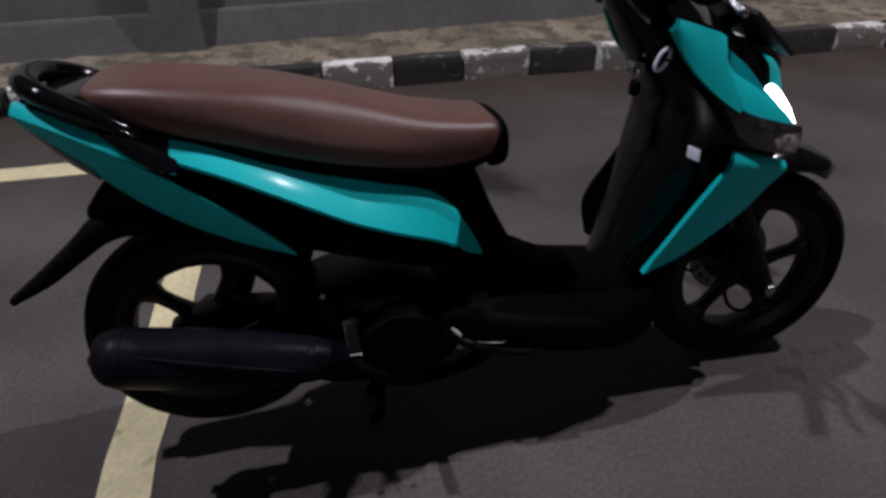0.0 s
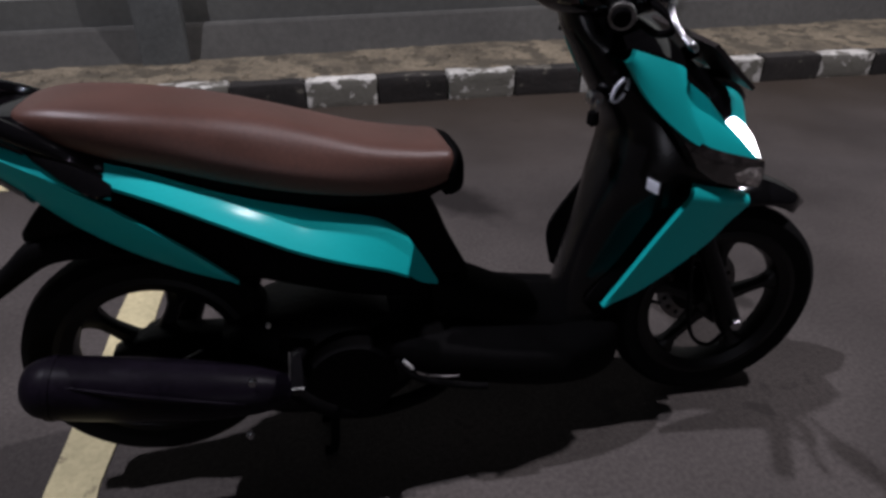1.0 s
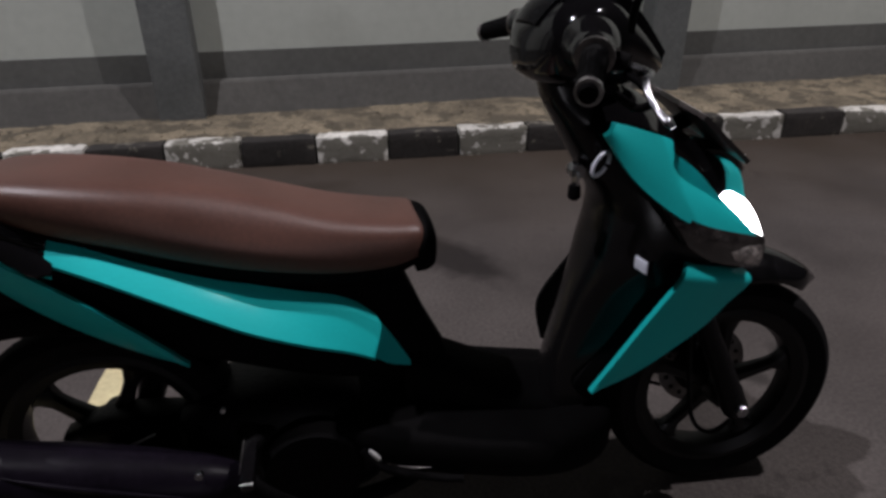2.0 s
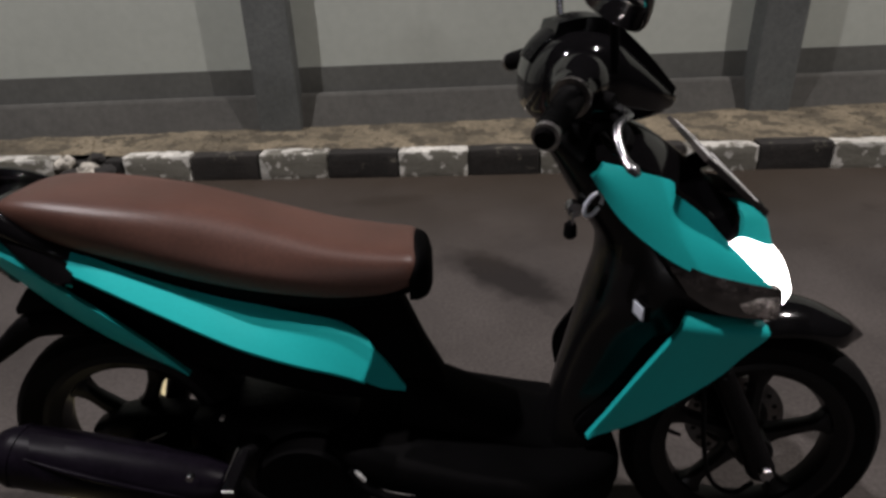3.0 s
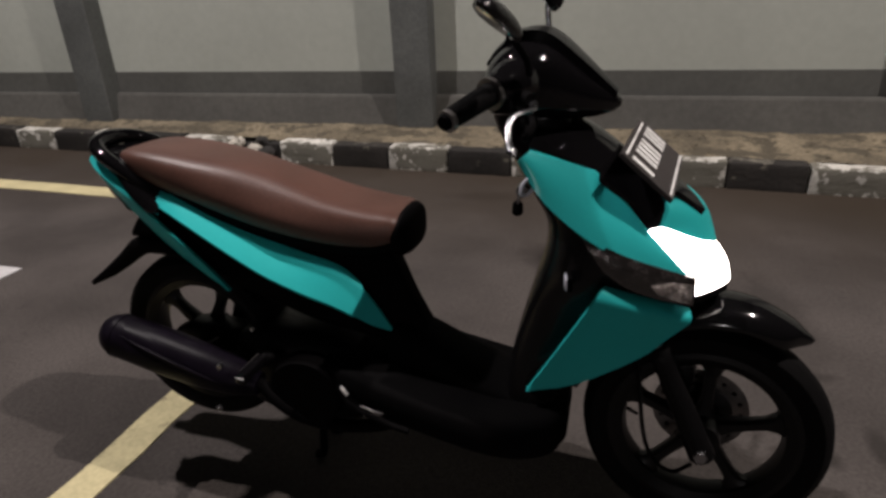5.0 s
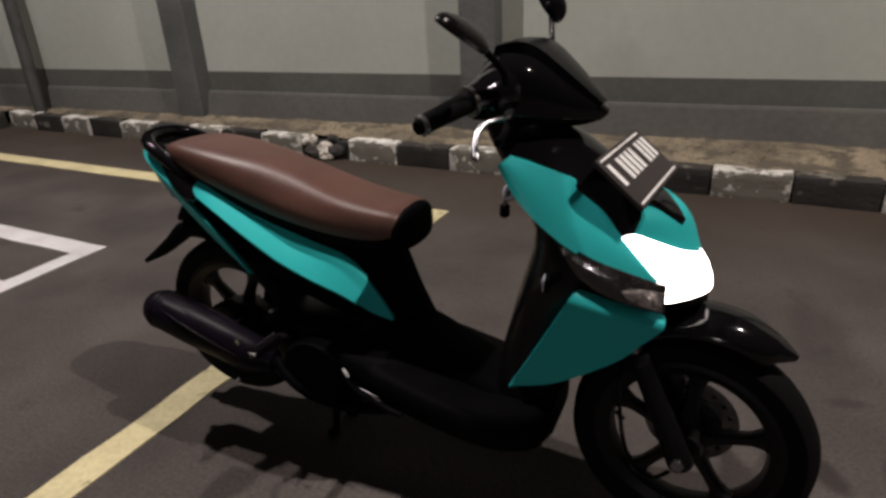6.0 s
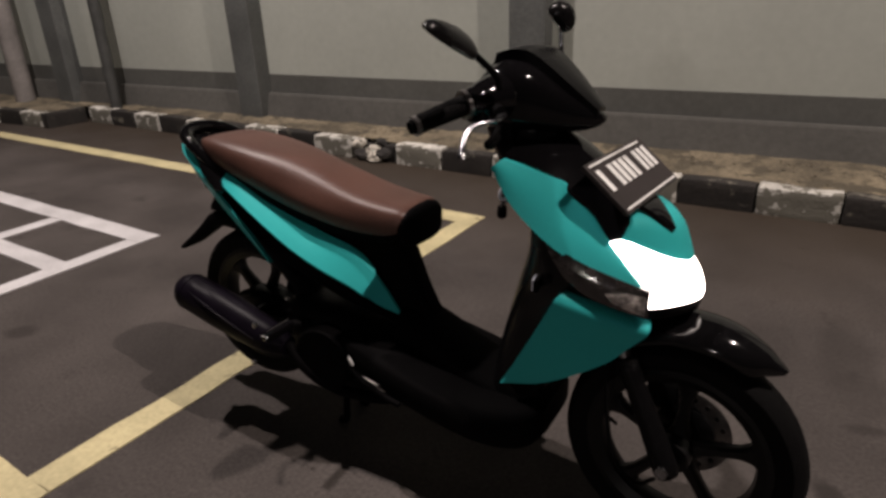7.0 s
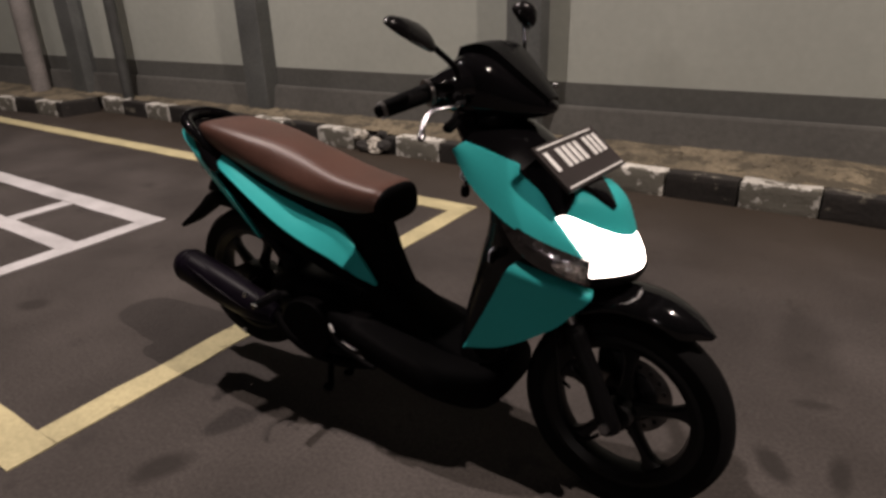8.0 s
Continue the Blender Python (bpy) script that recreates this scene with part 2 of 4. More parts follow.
def skin(bm, rows, closed=False, caps=False):
    """Faces between rows of points; closed rows are rings."""
    verts = [[bm.verts.new(p) for p in row] for row in rows]
    k = len(rows[0])
    for a, b in zip(verts, verts[1:]):
        for j in range(k if closed else k - 1):
            bm.faces.new((a[j], a[(j + 1) % k], b[(j + 1) % k], b[j]))
    if caps:
        bm.faces.new(verts[0])
        bm.faces.new(list(reversed(verts[-1])))
    return verts


def loft(rows):
    bm = bmesh.new()
    skin(bm, rows, True, True)
    return bm


def sheet(first, second, bulge=0.0, thick=0.006, count=18, across=7, inward=(0, 1, 0)):
    """A curved panel between two edge lines, with thickness; bulge swells its middle outwards."""
    a, b = curve(first, count), curve(second, count)
    inn = np.array(inward, float)
    grid = np.array([[a[i] + (b[i] - a[i]) * v - inn * bulge * math.sin(math.pi * v) for v in np.linspace(0, 1, across)]
                     for i in range(count)])
    rings = []
    for row in grid:
        rings.append(list(row) + list((row + inn * thick)[::-1]))
    return loft(rings)


def flip(points):
    return [(x, -y, z) for x, y, z in points]


def tube(points, radius, sides=12, count=0, flat=1.0):
    """A round bar along a line; radius may be a list; flat squeezes it upright."""
    p = curve(points, count or max(2, len(points) * 5 - 4))
    r = np.interp(np.linspace(0, 1, len(p)), np.linspace(0, 1, len(np.atleast_1d(radius))), np.atleast_1d(radius))
    up, rows = Vector((0.05, 0.03, 1)), []
    for i, c in enumerate(p):
        way = Vector(p[min(i + 1, len(p) - 1)] - p[max(i - 1, 0)]).normalized()
        if abs(way.dot(up.normalized())) > 0.95:
            up = Vector((1, 0.1, 0))
        side = way.cross(up).normalized()
        top = side.cross(way)
        rows.append([Vector(c) + (side * math.cos(s) + top * math.sin(s) * flat) * r[i]
                     for s in np.linspace(0, 2 * math.pi, sides, endpoint=False)])
    return loft(rows)


def box(x0, x1, y0, y1, z0, z1, bevel=0.004, m=None):
    bm = bmesh.new()
    bmesh.ops.create_cube(bm, size=1)
    for v in bm.verts:
        v.co = ((x0 + x1) / 2 + v.co.x * (x1 - x0), (y0 + y1) / 2 + v.co.y * (y1 - y0), (z0 + z1) / 2 + v.co.z * (z1 - z0))
    if bevel:
        bmesh.ops.bevel(bm, geom=bm.edges[:], offset=bevel, segments=2, affect="EDGES", profile=0.6)
    if m is not None:
        bm.transform(m)
    return bm


def turned(profile, centre, sides=40):
    """A shape turned about the y axis: profile of (radius, y), closed."""
    cx, cy, cz = centre
    rows = [[(cx + r * math.cos(a), cy + y, cz + r * math.sin(a)) for r, y in profile]
            for a in np.linspace(0, 2 * math.pi, sides, endpoint=False)]
    bm = bmesh.new()
    verts = [[bm.verts.new(p) for p in row] for row in rows]
    k = len(profile)
    for i in range(sides):
        for j in range(k):
            a, b = verts[i], verts[(i + 1) % sides]
            bm.faces.new((a[j], a[(j + 1) % k], b[(j + 1) % k], b[j]))
    return bm


def disc(radius, y0, y1, centre, sides=28):
    cx, cy, cz = centre
    ring = lambda y, r: [(cx + r * math.cos(a), cy + y, cz + r * math.sin(a)) for a in np.linspace(0, 2 * math.pi, sides, endpoint=False)]
    return loft([ring(y0, radius * 0.92), ring(y0 + (y1 - y0) * 0.15, radius), ring(y1 - (y1 - y0) * 0.15, radius), ring(y1, radius * 0.92)])


def rounded(w, lo, hi, power=0.6, sides=28):
    """A rounded ring in y and z."""
    out = []
    for a in np.linspace(0, 2 * math.pi, sides, endpoint=False):
        c, s = math.cos(a), math.sin(a)
        out.append((math.copysign(abs(c) ** power, c) * w, (lo + hi) / 2 + math.copysign(abs(s) ** power, s) * (hi - lo) / 2))
    return out


def blade(points, widths, thicks, count=20):
    """A flat arm along a line in the x-z plane, with its own width and thickness."""
    p = curve([(x, w, z) for (x, z), w in zip(points, widths)], count)
    t = np.interp(np.linspace(0, 1, count), np.linspace(0, 1, len(thicks)), thicks)
    rows = []
    for i, (x, w, z) in enumerate(p):
        way = p[min(i + 1, count - 1)] - p[max(i - 1, 0)]
        nx, nz = -way[2], way[0]
        d = math.hypot(nx, nz)
        rows.append([(x + nx / d * v, y, z + nz / d * v) for y, v in rounded(w, -t[i] / 2, t[i] / 2, 0.6, 16)])
    return loft(rows)


def along_x(stations, power=0.6, sides=28, count=24):
    """A body from stations of x, half width, low and high edge."""
    s = curve(stations, count)
    return loft([[(x, y, z) for y, z in rounded(max(w, 0.004), lo, hi, power, sides)] for x, w, lo, hi in s])


def upright(stations, power=0.6, sides=36, count=20, back=0.38, skew=0.0):
    """A body from stations of z, back x, front x and half width."""
    s = curve(stations, count)
    rows = []
    for z, b, f, w in s:
        ring, mid, half = [], (b + f) / 2, (f - b) / 2
        for a in np.linspace(0, 2 * math.pi, sides, endpoint=False):
            c, q = math.cos(a), math.sin(a)
            p = power if q > 0 else back
            ring.append((mid + math.copysign(abs(q) ** p, q) * half, math.copysign(abs(c) ** p, c) * max(w, 0.004) - skew * max(0.0, -q) ** 2, z))
        rows.append(ring)
    return loft(rows)


# ---- ground and markings ----
bm = bmesh.new()
steps = [-60, -20, -9, -4, -1, 2, 5, 9, 20, 60]
ways = [-60, -20, -8, -3, 0, 2.3, 2.45, 9, 60]
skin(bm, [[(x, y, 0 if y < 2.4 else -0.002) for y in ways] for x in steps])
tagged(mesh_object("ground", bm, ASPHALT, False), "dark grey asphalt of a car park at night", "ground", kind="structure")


def marking(name, x0, x1, y0, y1, mat, label, top=0.004):
    bm = bmesh.new()
    n = max(2, int(max(x1 - x0, y1 - y0) / 0.12))
    rows, rnd = [], random.Random(int(x0 * 100 + y0 * 10))
    for i in range(n + 1):
        f = i / n
        j, k = rnd.uniform(-0.004, 0.004), rnd.uniform(-0.004, 0.004)
        if x1 - x0 > y1 - y0:
            rows.append([(x0 + (x1 - x0) * f, y0 + j, 0.0), (x0 + (x1 - x0) * f, y0 + j, top), (x0 + (x1 - x0) * f, y1 + k, top), (x0 + (x1 - x0) * f, y1 + k, 0.0)])
        else:
            rows.append([(x0 + j, y0 + (y1 - y0) * f, 0.0), (x0 + j, y0 + (y1 - y0) * f, top), (x1 + k, y0 + (y1 - y0) * f, top), (x1 + k, y0 + (y1 - y0) * f, 0.0)])
    skin(bm, rows, True, True)
    return tagged(mesh_object(name, bm, mat, False), label, "road marking", "painted lines", "structure")


Y_LABEL, W_LABEL = "faded yellow painted bay line on asphalt", "white painted marking line on asphalt"
marking("yellow_line", -0.874, -0.766, -0.705, 1.49, YELLOW, Y_LABEL)
marking("yellow_line", -9.0, -0.768, 1.49, 1.625, YELLOW, Y_LABEL)
marking("yellow_line", -6.0, -0.768, -0.835, -0.705, YELLOW, Y_LABEL)
marking("white_line", -6.0, -2.175, 0.475, 0.595, WHITE_LINE, W_LABEL)
marking("white_line", -2.28, -2.175, -0.60, 0.475, WHITE_LINE, W_LABEL)
marking("white_line", -6.0, -2.28, 0.045, 0.15, WHITE_LINE, W_LABEL)
marking("white_line", -3.03, -2.93, 0.15, 0.475, WHITE_LINE, W_LABEL)

# ---- kerb ----
KERB_Y, KERB_H, BLOCK = 2.315, 0.145, 0.3925
kerb = thing("kerb", "low kerb of worn black and white painted concrete blocks", "kerb", kind="structure")


def kerb_block(index, m, mat, length=BLOCK):
    rnd = random.Random(index * 7 + 3)
    bm = box(0.004, length - 0.004, 0, 0.115, -0.02, KERB_H + rnd.uniform(-0.006, 0.006), 0.014)
    bmesh.ops.subdivide_edges(bm, edges=[e for e in bm.edges if e.calc_length() > 0.05], cuts=3, use_grid_fill=True)
    for v in bm.verts:
        d = noise.noise_vector(Vector((v.co.x * 9 + index * 5.1, v.co.y * 9, v.co.z * 11)))
        v.co += d * 0.007
    bm.transform(m @ pose(0, rnd.uniform(-0.006, 0.006), 0, 0, 0, rnd.uniform(-0.8, 0.8)))
    part("kerb_block", bm, mat, kerb)


for k in range(-14, 14):
    if k != -5:
        kerb_block(k, pose(-0.321 + k * BLOCK, KERB_Y, 0), KERB_WHITE if k % 2 == 0 else KERB_BLACK)


def rubble(x, y, z, size, seed, mat):
    """A broken lump of kerb stone."""
    bm = bmesh.new()
    bmesh.ops.create_icosphere(bm, subdivisions=2, radius=size)
    for v in bm.verts:
        v.co *= 1 + 0.5 * noise.noise(v.co * (1.1 / size) + Vector((seed, 0, 0)))
        v.co = Vector((x + v.co.x * 1.3, y + v.co.y, max(z + v.co.z * 0.8, -0.01)))
    part("broken_stone", bm, mat, kerb, "", False)


# one block has crumbled
BROKEN = -0.321 - 5 * BLOCK
kerb_block(60, pose(BROKEN, KERB_Y + 0.05, -0.035), KERB_BLACK, 0.15)
kerb_block(61, pose(BROKEN + 0.275, KERB_Y + 0.03, -0.02), KERB_BLACK, 0.11)
for i, (dx, dy, z, size, mat) in enumerate(((0.10, -0.03, 0.045, 0.052, KERB_BLACK), (0.175, 0.01, 0.065, 0.056, CHIPPED), (0.225, -0.04, 0.040, 0.054, CHIPPED),
                                            (0.285, -0.02, 0.060, 0.056, KERB_BLACK), (0.20, 0.07, 0.11, 0.048, KERB_BLACK), (0.05, 0.0, 0.11, 0.045, CHIPPED))):
    rubble(BROKEN + dx, KERB_Y + 0.03 + dy, z, size, i * 3.7, mat)
# the kerb steps out round a planted island
kerb_block(40, pose(-5.97, 2.32, 0, 0, 0, -92), KERB_BLACK, 0.40)
for k in range(7):
    kerb_block(50 + k, pose(-6.36 - k * 0.39, 1.90 - 0.035 * k, 0, 0, 0, 5), KERB_WHITE if k % 2 == 0 else KERB_BLACK, 0.39)

# ---- soil strip, wall and pillars ----
WALL_TURN = 3.7
W = pose(0, 2.885, 0, 0, 0, WALL_TURN)


def soil(name, x0, x1, front, back, step, label):
    bm = bmesh.new()
    rows = []
    for x in np.arange(x0, x1 + step, step):
        row = []
        for v in np.linspace(0, 1, 12):
            y = front(x) + (back(x) - front(x)) * v
            h = noise.noise(Vector((x * 3.1, y * 3.1, 0))) * 0.014 + noise.noise(Vector((x * 13, y * 13, 4))) * 0.010
            row.append((x, y, KERB_H - 0.012 + 0.02 * v + h))
        rows.append(row)
    skin(bm, rows)
    return tagged(mesh_object(name, bm, SOIL), label, "soil", kind="structure")


def wall_front(x):
    return 2.885 + math.tan(radians(WALL_TURN)) * x


soil("soil_strip", -9, 7, lambda x: KERB_Y + 0.10, lambda x: wall_front(x) + 0.05, 0.06, "dry brown soil strip between kerb and wall")
soil("soil_island", -9, -5.98, lambda x: 1.99 + 0.09 * (x + 6.3), lambda x: KERB_Y + 0.13, 0.08, "dry brown soil of a kerbed island")


rnd = random.Random(11)
bm = bmesh.new()
for i in range(700):
    x = rnd.uniform(-6, 3.5)
    y = KERB_Y + 0.12 + rnd.random() * max(0.05, wall_front(x) - KERB_Y - 0.15)
    r = rnd.uniform(0.004, 0.013)
    v = (y - KERB_Y - 0.10) / (wall_front(x) + 0.05 - KERB_Y - 0.10)
    h = noise.noise(Vector((x * 3.1, y * 3.1, 0))) * 0.014 + noise.noise(Vector((x * 13, y * 13, 4))) * 0.010
    c = Vector((x, y, KERB_H - 0.012 + 0.02 * v + h + r * 0.3))
    ring = [bm.verts.new(c + Vector((math.cos(a) * r * rnd.uniform(0.7, 1.3), math.sin(a) * r * rnd.uniform(0.7, 1.3), rnd.uniform(-0.3, 0.2) * r))) for a in (0, 1.26, 2.51, 3.77, 5.03)]
    top = bm.verts.new(c + Vector((rnd.uniform(-0.3, 0.3) * r, rnd.uniform(-0.3, 0.3) * r, r * rnd.uniform(0.5, 0.9))))
    for a, b in zip(ring, ring[1:] + ring[:1]):
        bm.faces.new((a, b, top))
tagged(mesh_object("soil_clods", bm, SOIL), "small dry clods lying on the soil strip", "soil", kind="stuff")


def wall_piece(name, x0, x1, y0, y1, z0, z1, mat, label, bevel=0.004):
    ob = mesh_object(name, box(x0, x1, y0, y1, z0, z1, bevel, W), mat, False)
    return tagged(ob, label, "wall", kind="structure")


wall_piece("wall_back", -12, 8, 0.14, 0.30, 0.0, 3.2, WALL, "off-white painted boundary wall")
wall_piece("wall_band", -12, 8, 0.134, 0.14, 0.0, 0.505, BAND, "dark grey painted band along the wall foot", 0)
bm = box(-12, 8, 0.0, 0.134, 0.0, 0.352, 0.02)
for v in bm.verts:
    if v.co.y < 0.06:
        v.co.y += 0.095 * v.co.z / 0.352
bm.transform(W)
tagged(mesh_object("plinth", bm, PLINTH, False), "grey cement plinth along the wall foot", "wall", kind="structure")
for i, x in enumerate((1.97, -1.10, -3.71, -6.45)):
    bm = box(x - 0.128, x + 0.128, -0.022, 0.14, 0.1, 3.2, 0.012, W)
    tagged(mesh_object("pillar", bm, PILLAR, False), "grey painted square pillar standing against the wall", "pillar", "pillars along the wall", "structure")
tagged(mesh_object("thin_pole", tube([(-5.49, 2.44, 0.1), (-5.47, 2.44, 1.5), (-5.47, 2.44, 3.2)], 0.055), POLE), "dark painted round pole in the soil strip", "pole")
tagged(mesh_object("pale_pole", tube([(-7.02, 2.3, 0.1), (-7.0, 2.3, 1.5), (-7.0, 2.3, 3.2)], 0.10), PALE_POLE), "pale weathered round pole on the kerbed island", "pole")

# ---- scooter ----
scooter = thing("scooter", "teal and black scooter with brown seat and lit headlight", "scooter",
                pose(0, -0.063, 0, 0, 0, 3) @ pose(0, 0, 0, -3, 0, 0))


def pair(name, make, mat, parent, label=""):
    """The same part on both sides of the machine."""
    part(name, make(1), mat, parent, label)
    part(name, make(-1), mat, parent, label)


def side(points, s):
    return [(x, y * s, z) for x, y, z in points]


# seat: a leatherette cover over a narrower black base
SEAT = [(-0.685, 0.040, 0.796, 0.806), (-0.668, 0.076, 0.780, 0.817), (-0.625, 0.097, 0.756, 0.823), (-0.56, 0.109, 0.724, 0.819),
        (-0.47, 0.115, 0.690, 0.807), (-0.38, 0.116, 0.655, 0.791), (-0.28, 0.113, 0.628, 0.763), (-0.17, 0.104, 0.612, 0.727),
        (-0.08, 0.094, 0.612, 0.709), (-0.030, 0.086, 0.628, 0.702), (-0.014, 0.075, 0.638, 0.693)]
COVER = [(0.91, 0.22), (0.94, 0.24), (0.97, 0.32), (0.995, 0.44), (1.0, 0.57), (0.985, 0.70), (0.945, 0.81), (0.86, 0.90), (0.72, 0.955), (0.52, 0.985), (0.26, 0.996), (0, 0.998)]
BASE = [(0.70, -0.02), (0.80, 0.0), (0.86, 0.08), (0.90, 0.18), (0.92, 0.26), (0.90, 0.30)]


def saddle(outline, count):
    rows = []
    for x, w, lo, hi in curve(SEAT, 44):
        half = curve(outline, count)
        waist = 0.24 * math.exp(-((x + 0.31) / 0.13) ** 2)
        left = [(x, f * w * (1 - waist * max(0.0, g - 0.5) * 2), lo + (hi - lo) * g) for f, g in half]
        rows.append(left + [(x, -y, z) for x, y, z in (left[-2::-1] if outline[-1][0] == 0 else left[::-1])])
    return loft(rows)


part("seat", saddle(COVER, 19), LEATHER, scooter, "smooth brown leatherette seat")
part("seat_base", saddle(BASE, 7), MATTE, scooter, "black plastic base of the seat")
part("seat_nose", along_x([(-0.030, 0.086, 0.604, 0.697), (-0.014, 0.084, 0.604, 0.699), (0.001, 0.070, 0.610, 0.69), (0.009, 0.042, 0.624, 0.668)], 0.62, count=12), MATTE, scooter, "black plastic nose of the seat")

# rear body
part("rear_body", along_x([(-0.765, 0.045, 0.765, 0.808), (-0.70, 0.062, 0.70, 0.80), (-0.64, 0.072, 0.64, 0.79), (-0.57, 0.084, 0.585, 0.755), (-0.48, 0.090, 0.535, 0.70),
                           (-0.40, 0.102, 0.500, 0.665), (-0.30, 0.100, 0.46, 0.64), (-0.2, 0.092, 0.42, 0.63), (-0.10, 0.062, 0.385, 0.63),
                           (-0.065, 0.046, 0.365, 0.622), (-0.042, 0.036, 0.355, 0.580), (-0.012, 0.032, 0.345, 0.505), (0.022, 0.030, 0.34, 0.435)], 0.5, count=36), MATTE, scooter)
STRIP_TOP = [(-0.562, -0.093, 0.737), (-0.50, -0.106, 0.711), (-0.42, -0.113, 0.672), (-0.345, -0.115, 0.633), (-0.285, -0.114, 0.601), (-0.23, -0.110, 0.586), (-0.17, -0.102, 0.574), (-0.135, -0.094, 0.562), (-0.097, -0.089, 0.530)]
STRIP_LOW = [(-0.566, -0.116, 0.709), (-0.49, -0.137, 0.680), (-0.425, -0.146, 0.647), (-0.36, -0.150, 0.611), (-0.298, -0.149, 0.576), (-0.222, -0.143, 0.541), (-0.16, -0.132, 0.514), (-0.135, -0.126, 0.500), (-0.114, -0.121, 0.487)]
pair("side_panel", lambda s: sheet(side(STRIP_TOP, s), side(STRIP_LOW, s), 0.001, 0.010, 34, 7, (0, s * 0.5, -0.8)), TEAL, scooter, "teal painted side panel")
SHELF = [(-0.562, -0.0925, 0.7375), (-0.50, -0.103, 0.7145), (-0.42, -0.105, 0.680), (-0.345, -0.102, 0.651), (-0.285, -0.096, 0.631), (-0.23, -0.092, 0.613), (-0.17, -0.085, 0.594), (-0.135, -0.080, 0.574), (-0.105, -0.078, 0.545)]
pair("panel_shelf", lambda s: sheet(side(SHELF, s), side([(x, y * 0.995, z - 0.001) for x, y, z in STRIP_TOP], s), 0.001, 0.008, 34, 4, (0, s * 0.5, -0.8)), TEAL, scooter, "teal upper face of the side panel")
pair("side_panel_tip", lambda s: sheet(side([(-0.097, -0.0875, 0.529), (-0.075, -0.078, 0.490), (-0.048, -0.065, 0.434)], s), side([(-0.113, -0.1185, 0.485), (-0.085, -0.092, 0.452), (-0.049, -0.066, 0.427)], s), 0.0, 0.008, 10, 5, (0, s, 0)), TEAL, scooter, "teal painted panel tip")
TAIL_RIM = [(-0.776, -0.034, 0.800), (-0.722, -0.062, 0.791), (-0.665, -0.080, 0.768), (-0.61, -0.090, 0.738), (-0.566, -0.098, 0.722)]
TAIL_EDGE = [(-0.786, -0.046, 0.783), (-0.730, -0.088, 0.770), (-0.671, -0.108, 0.742), (-0.61, -0.119, 0.709), (-0.560, -0.123, 0.690)]
pair("tail_edge", lambda s: sheet(side(TAIL_RIM, s), side(TAIL_EDGE, s), 0.003, 0.008, 18, 7, (0, s * 0.6, -0.8)), TEAL, scooter, "teal painted top edge of the tail")
TAIL_TOP = [(-0.785, -0.045, 0.783), (-0.729, -0.087, 0.769), (-0.670, -0.107, 0.741), (-0.60, -0.119, 0.696), (-0.53, -0.125, 0.643), (-0.46, -0.130, 0.584), (-0.40, -0.133, 0.525)]
TAIL_LOW = [(-0.770, -0.038, 0.755), (-0.70, -0.050, 0.684), (-0.645, -0.056, 0.628), (-0.58, -0.066, 0.580), (-0.51, -0.084, 0.546), (-0.45, -0.106, 0.528), (-0.401, -0.128, 0.520)]
pair("tail_panel", lambda s: sheet(side(TAIL_TOP, s), side(TAIL_LOW, s), 0.006, 0.010, 22, 7, (0, s, 0)), TEAL, scooter, "teal painted tail panel")
part("tail_light", along_x([(-0.790, 0.020, 0.775, 0.793), (-0.778, 0.034, 0.757, 0.797), (-0.75, 0.04, 0.745, 0.800)], 0.6, count=8), RED_LENS, scooter, "dark red tail light lens")
pair("rear_signal", lambda s: sheet(side([(-0.778, -0.046, 0.776), (-0.73, -0.062, 0.728), (-0.69, -0.07, 0.69)], s), side([(-0.772, -0.034, 0.752), (-0.728, -0.050, 0.702), (-0.685, -0.060, 0.668)], s), 0.006, 0.012, 10, 5, (0, s, 0)), DIM_LENS, scooter, "clear rear indicator lens")
RAIL = [(-0.560, -0.088, 0.716), (-0.60, -0.092, 0.742), (-0.660, -0.092, 0.781), (-0.715, -0.080, 0.810), (-0.748, -0.048, 0.824), (-0.757, 0, 0.829)]
part("grab_rail", tube(RAIL + flip(RAIL[-2::-1]), [0.008, 0.014, 0.017, 0.018, 0.020, 0.021, 0.020, 0.018, 0.017, 0.014, 0.008], 16, 0, 0.9), GLOSS, scooter, "glossy black passenger grab rail")
MOUNT_TOP = [(-0.668, -0.094, 0.777), (-0.62, -0.101, 0.752), (-0.58, -0.103, 0.728), (-0.552, -0.104, 0.712)]
MOUNT_LOW = [(-0.660, -0.106, 0.763), (-0.615, -0.1235, 0.722), (-0.582, -0.1285, 0.698), (-0.556, -0.127, 0.696)]
pair("rail_mount", lambda s: sheet(side(MOUNT_TOP, s), side(MOUNT_LOW, s), 0.004, 0.006, 16, 6, (0, s * 0.6, -0.8)), GLOSS, scooter, "glossy black foot of the grab rail")
part("tail_cover", along_x([(-0.775, 0.03, 0.774, 0.794), (-0.745, 0.062, 0.764, 0.810), (-0.70, 0.086, 0.748, 0.812), (-0.65, 0.099, 0.728, 0.804), (-0.60, 0.102, 0.706, 0.770), (-0.54, 0.095, 0.690, 0.728)], 0.5, count=18), GLOSS, scooter)
part("rear_mudguard", blade([(-0.50, 0.545), (-0.60, 0.566), (-0.67, 0.572), (-0.725, 0.560), (-0.775, 0.524), (-0.84, 0.478), (-0.906, 0.440)], [0.045, 0.046, 0.042, 0.034, 0.028, 0.024, 0.014], [0.04, 0.045, 0.05, 0.05, 0.038, 0.030, 0.014]), MATTE, scooter)
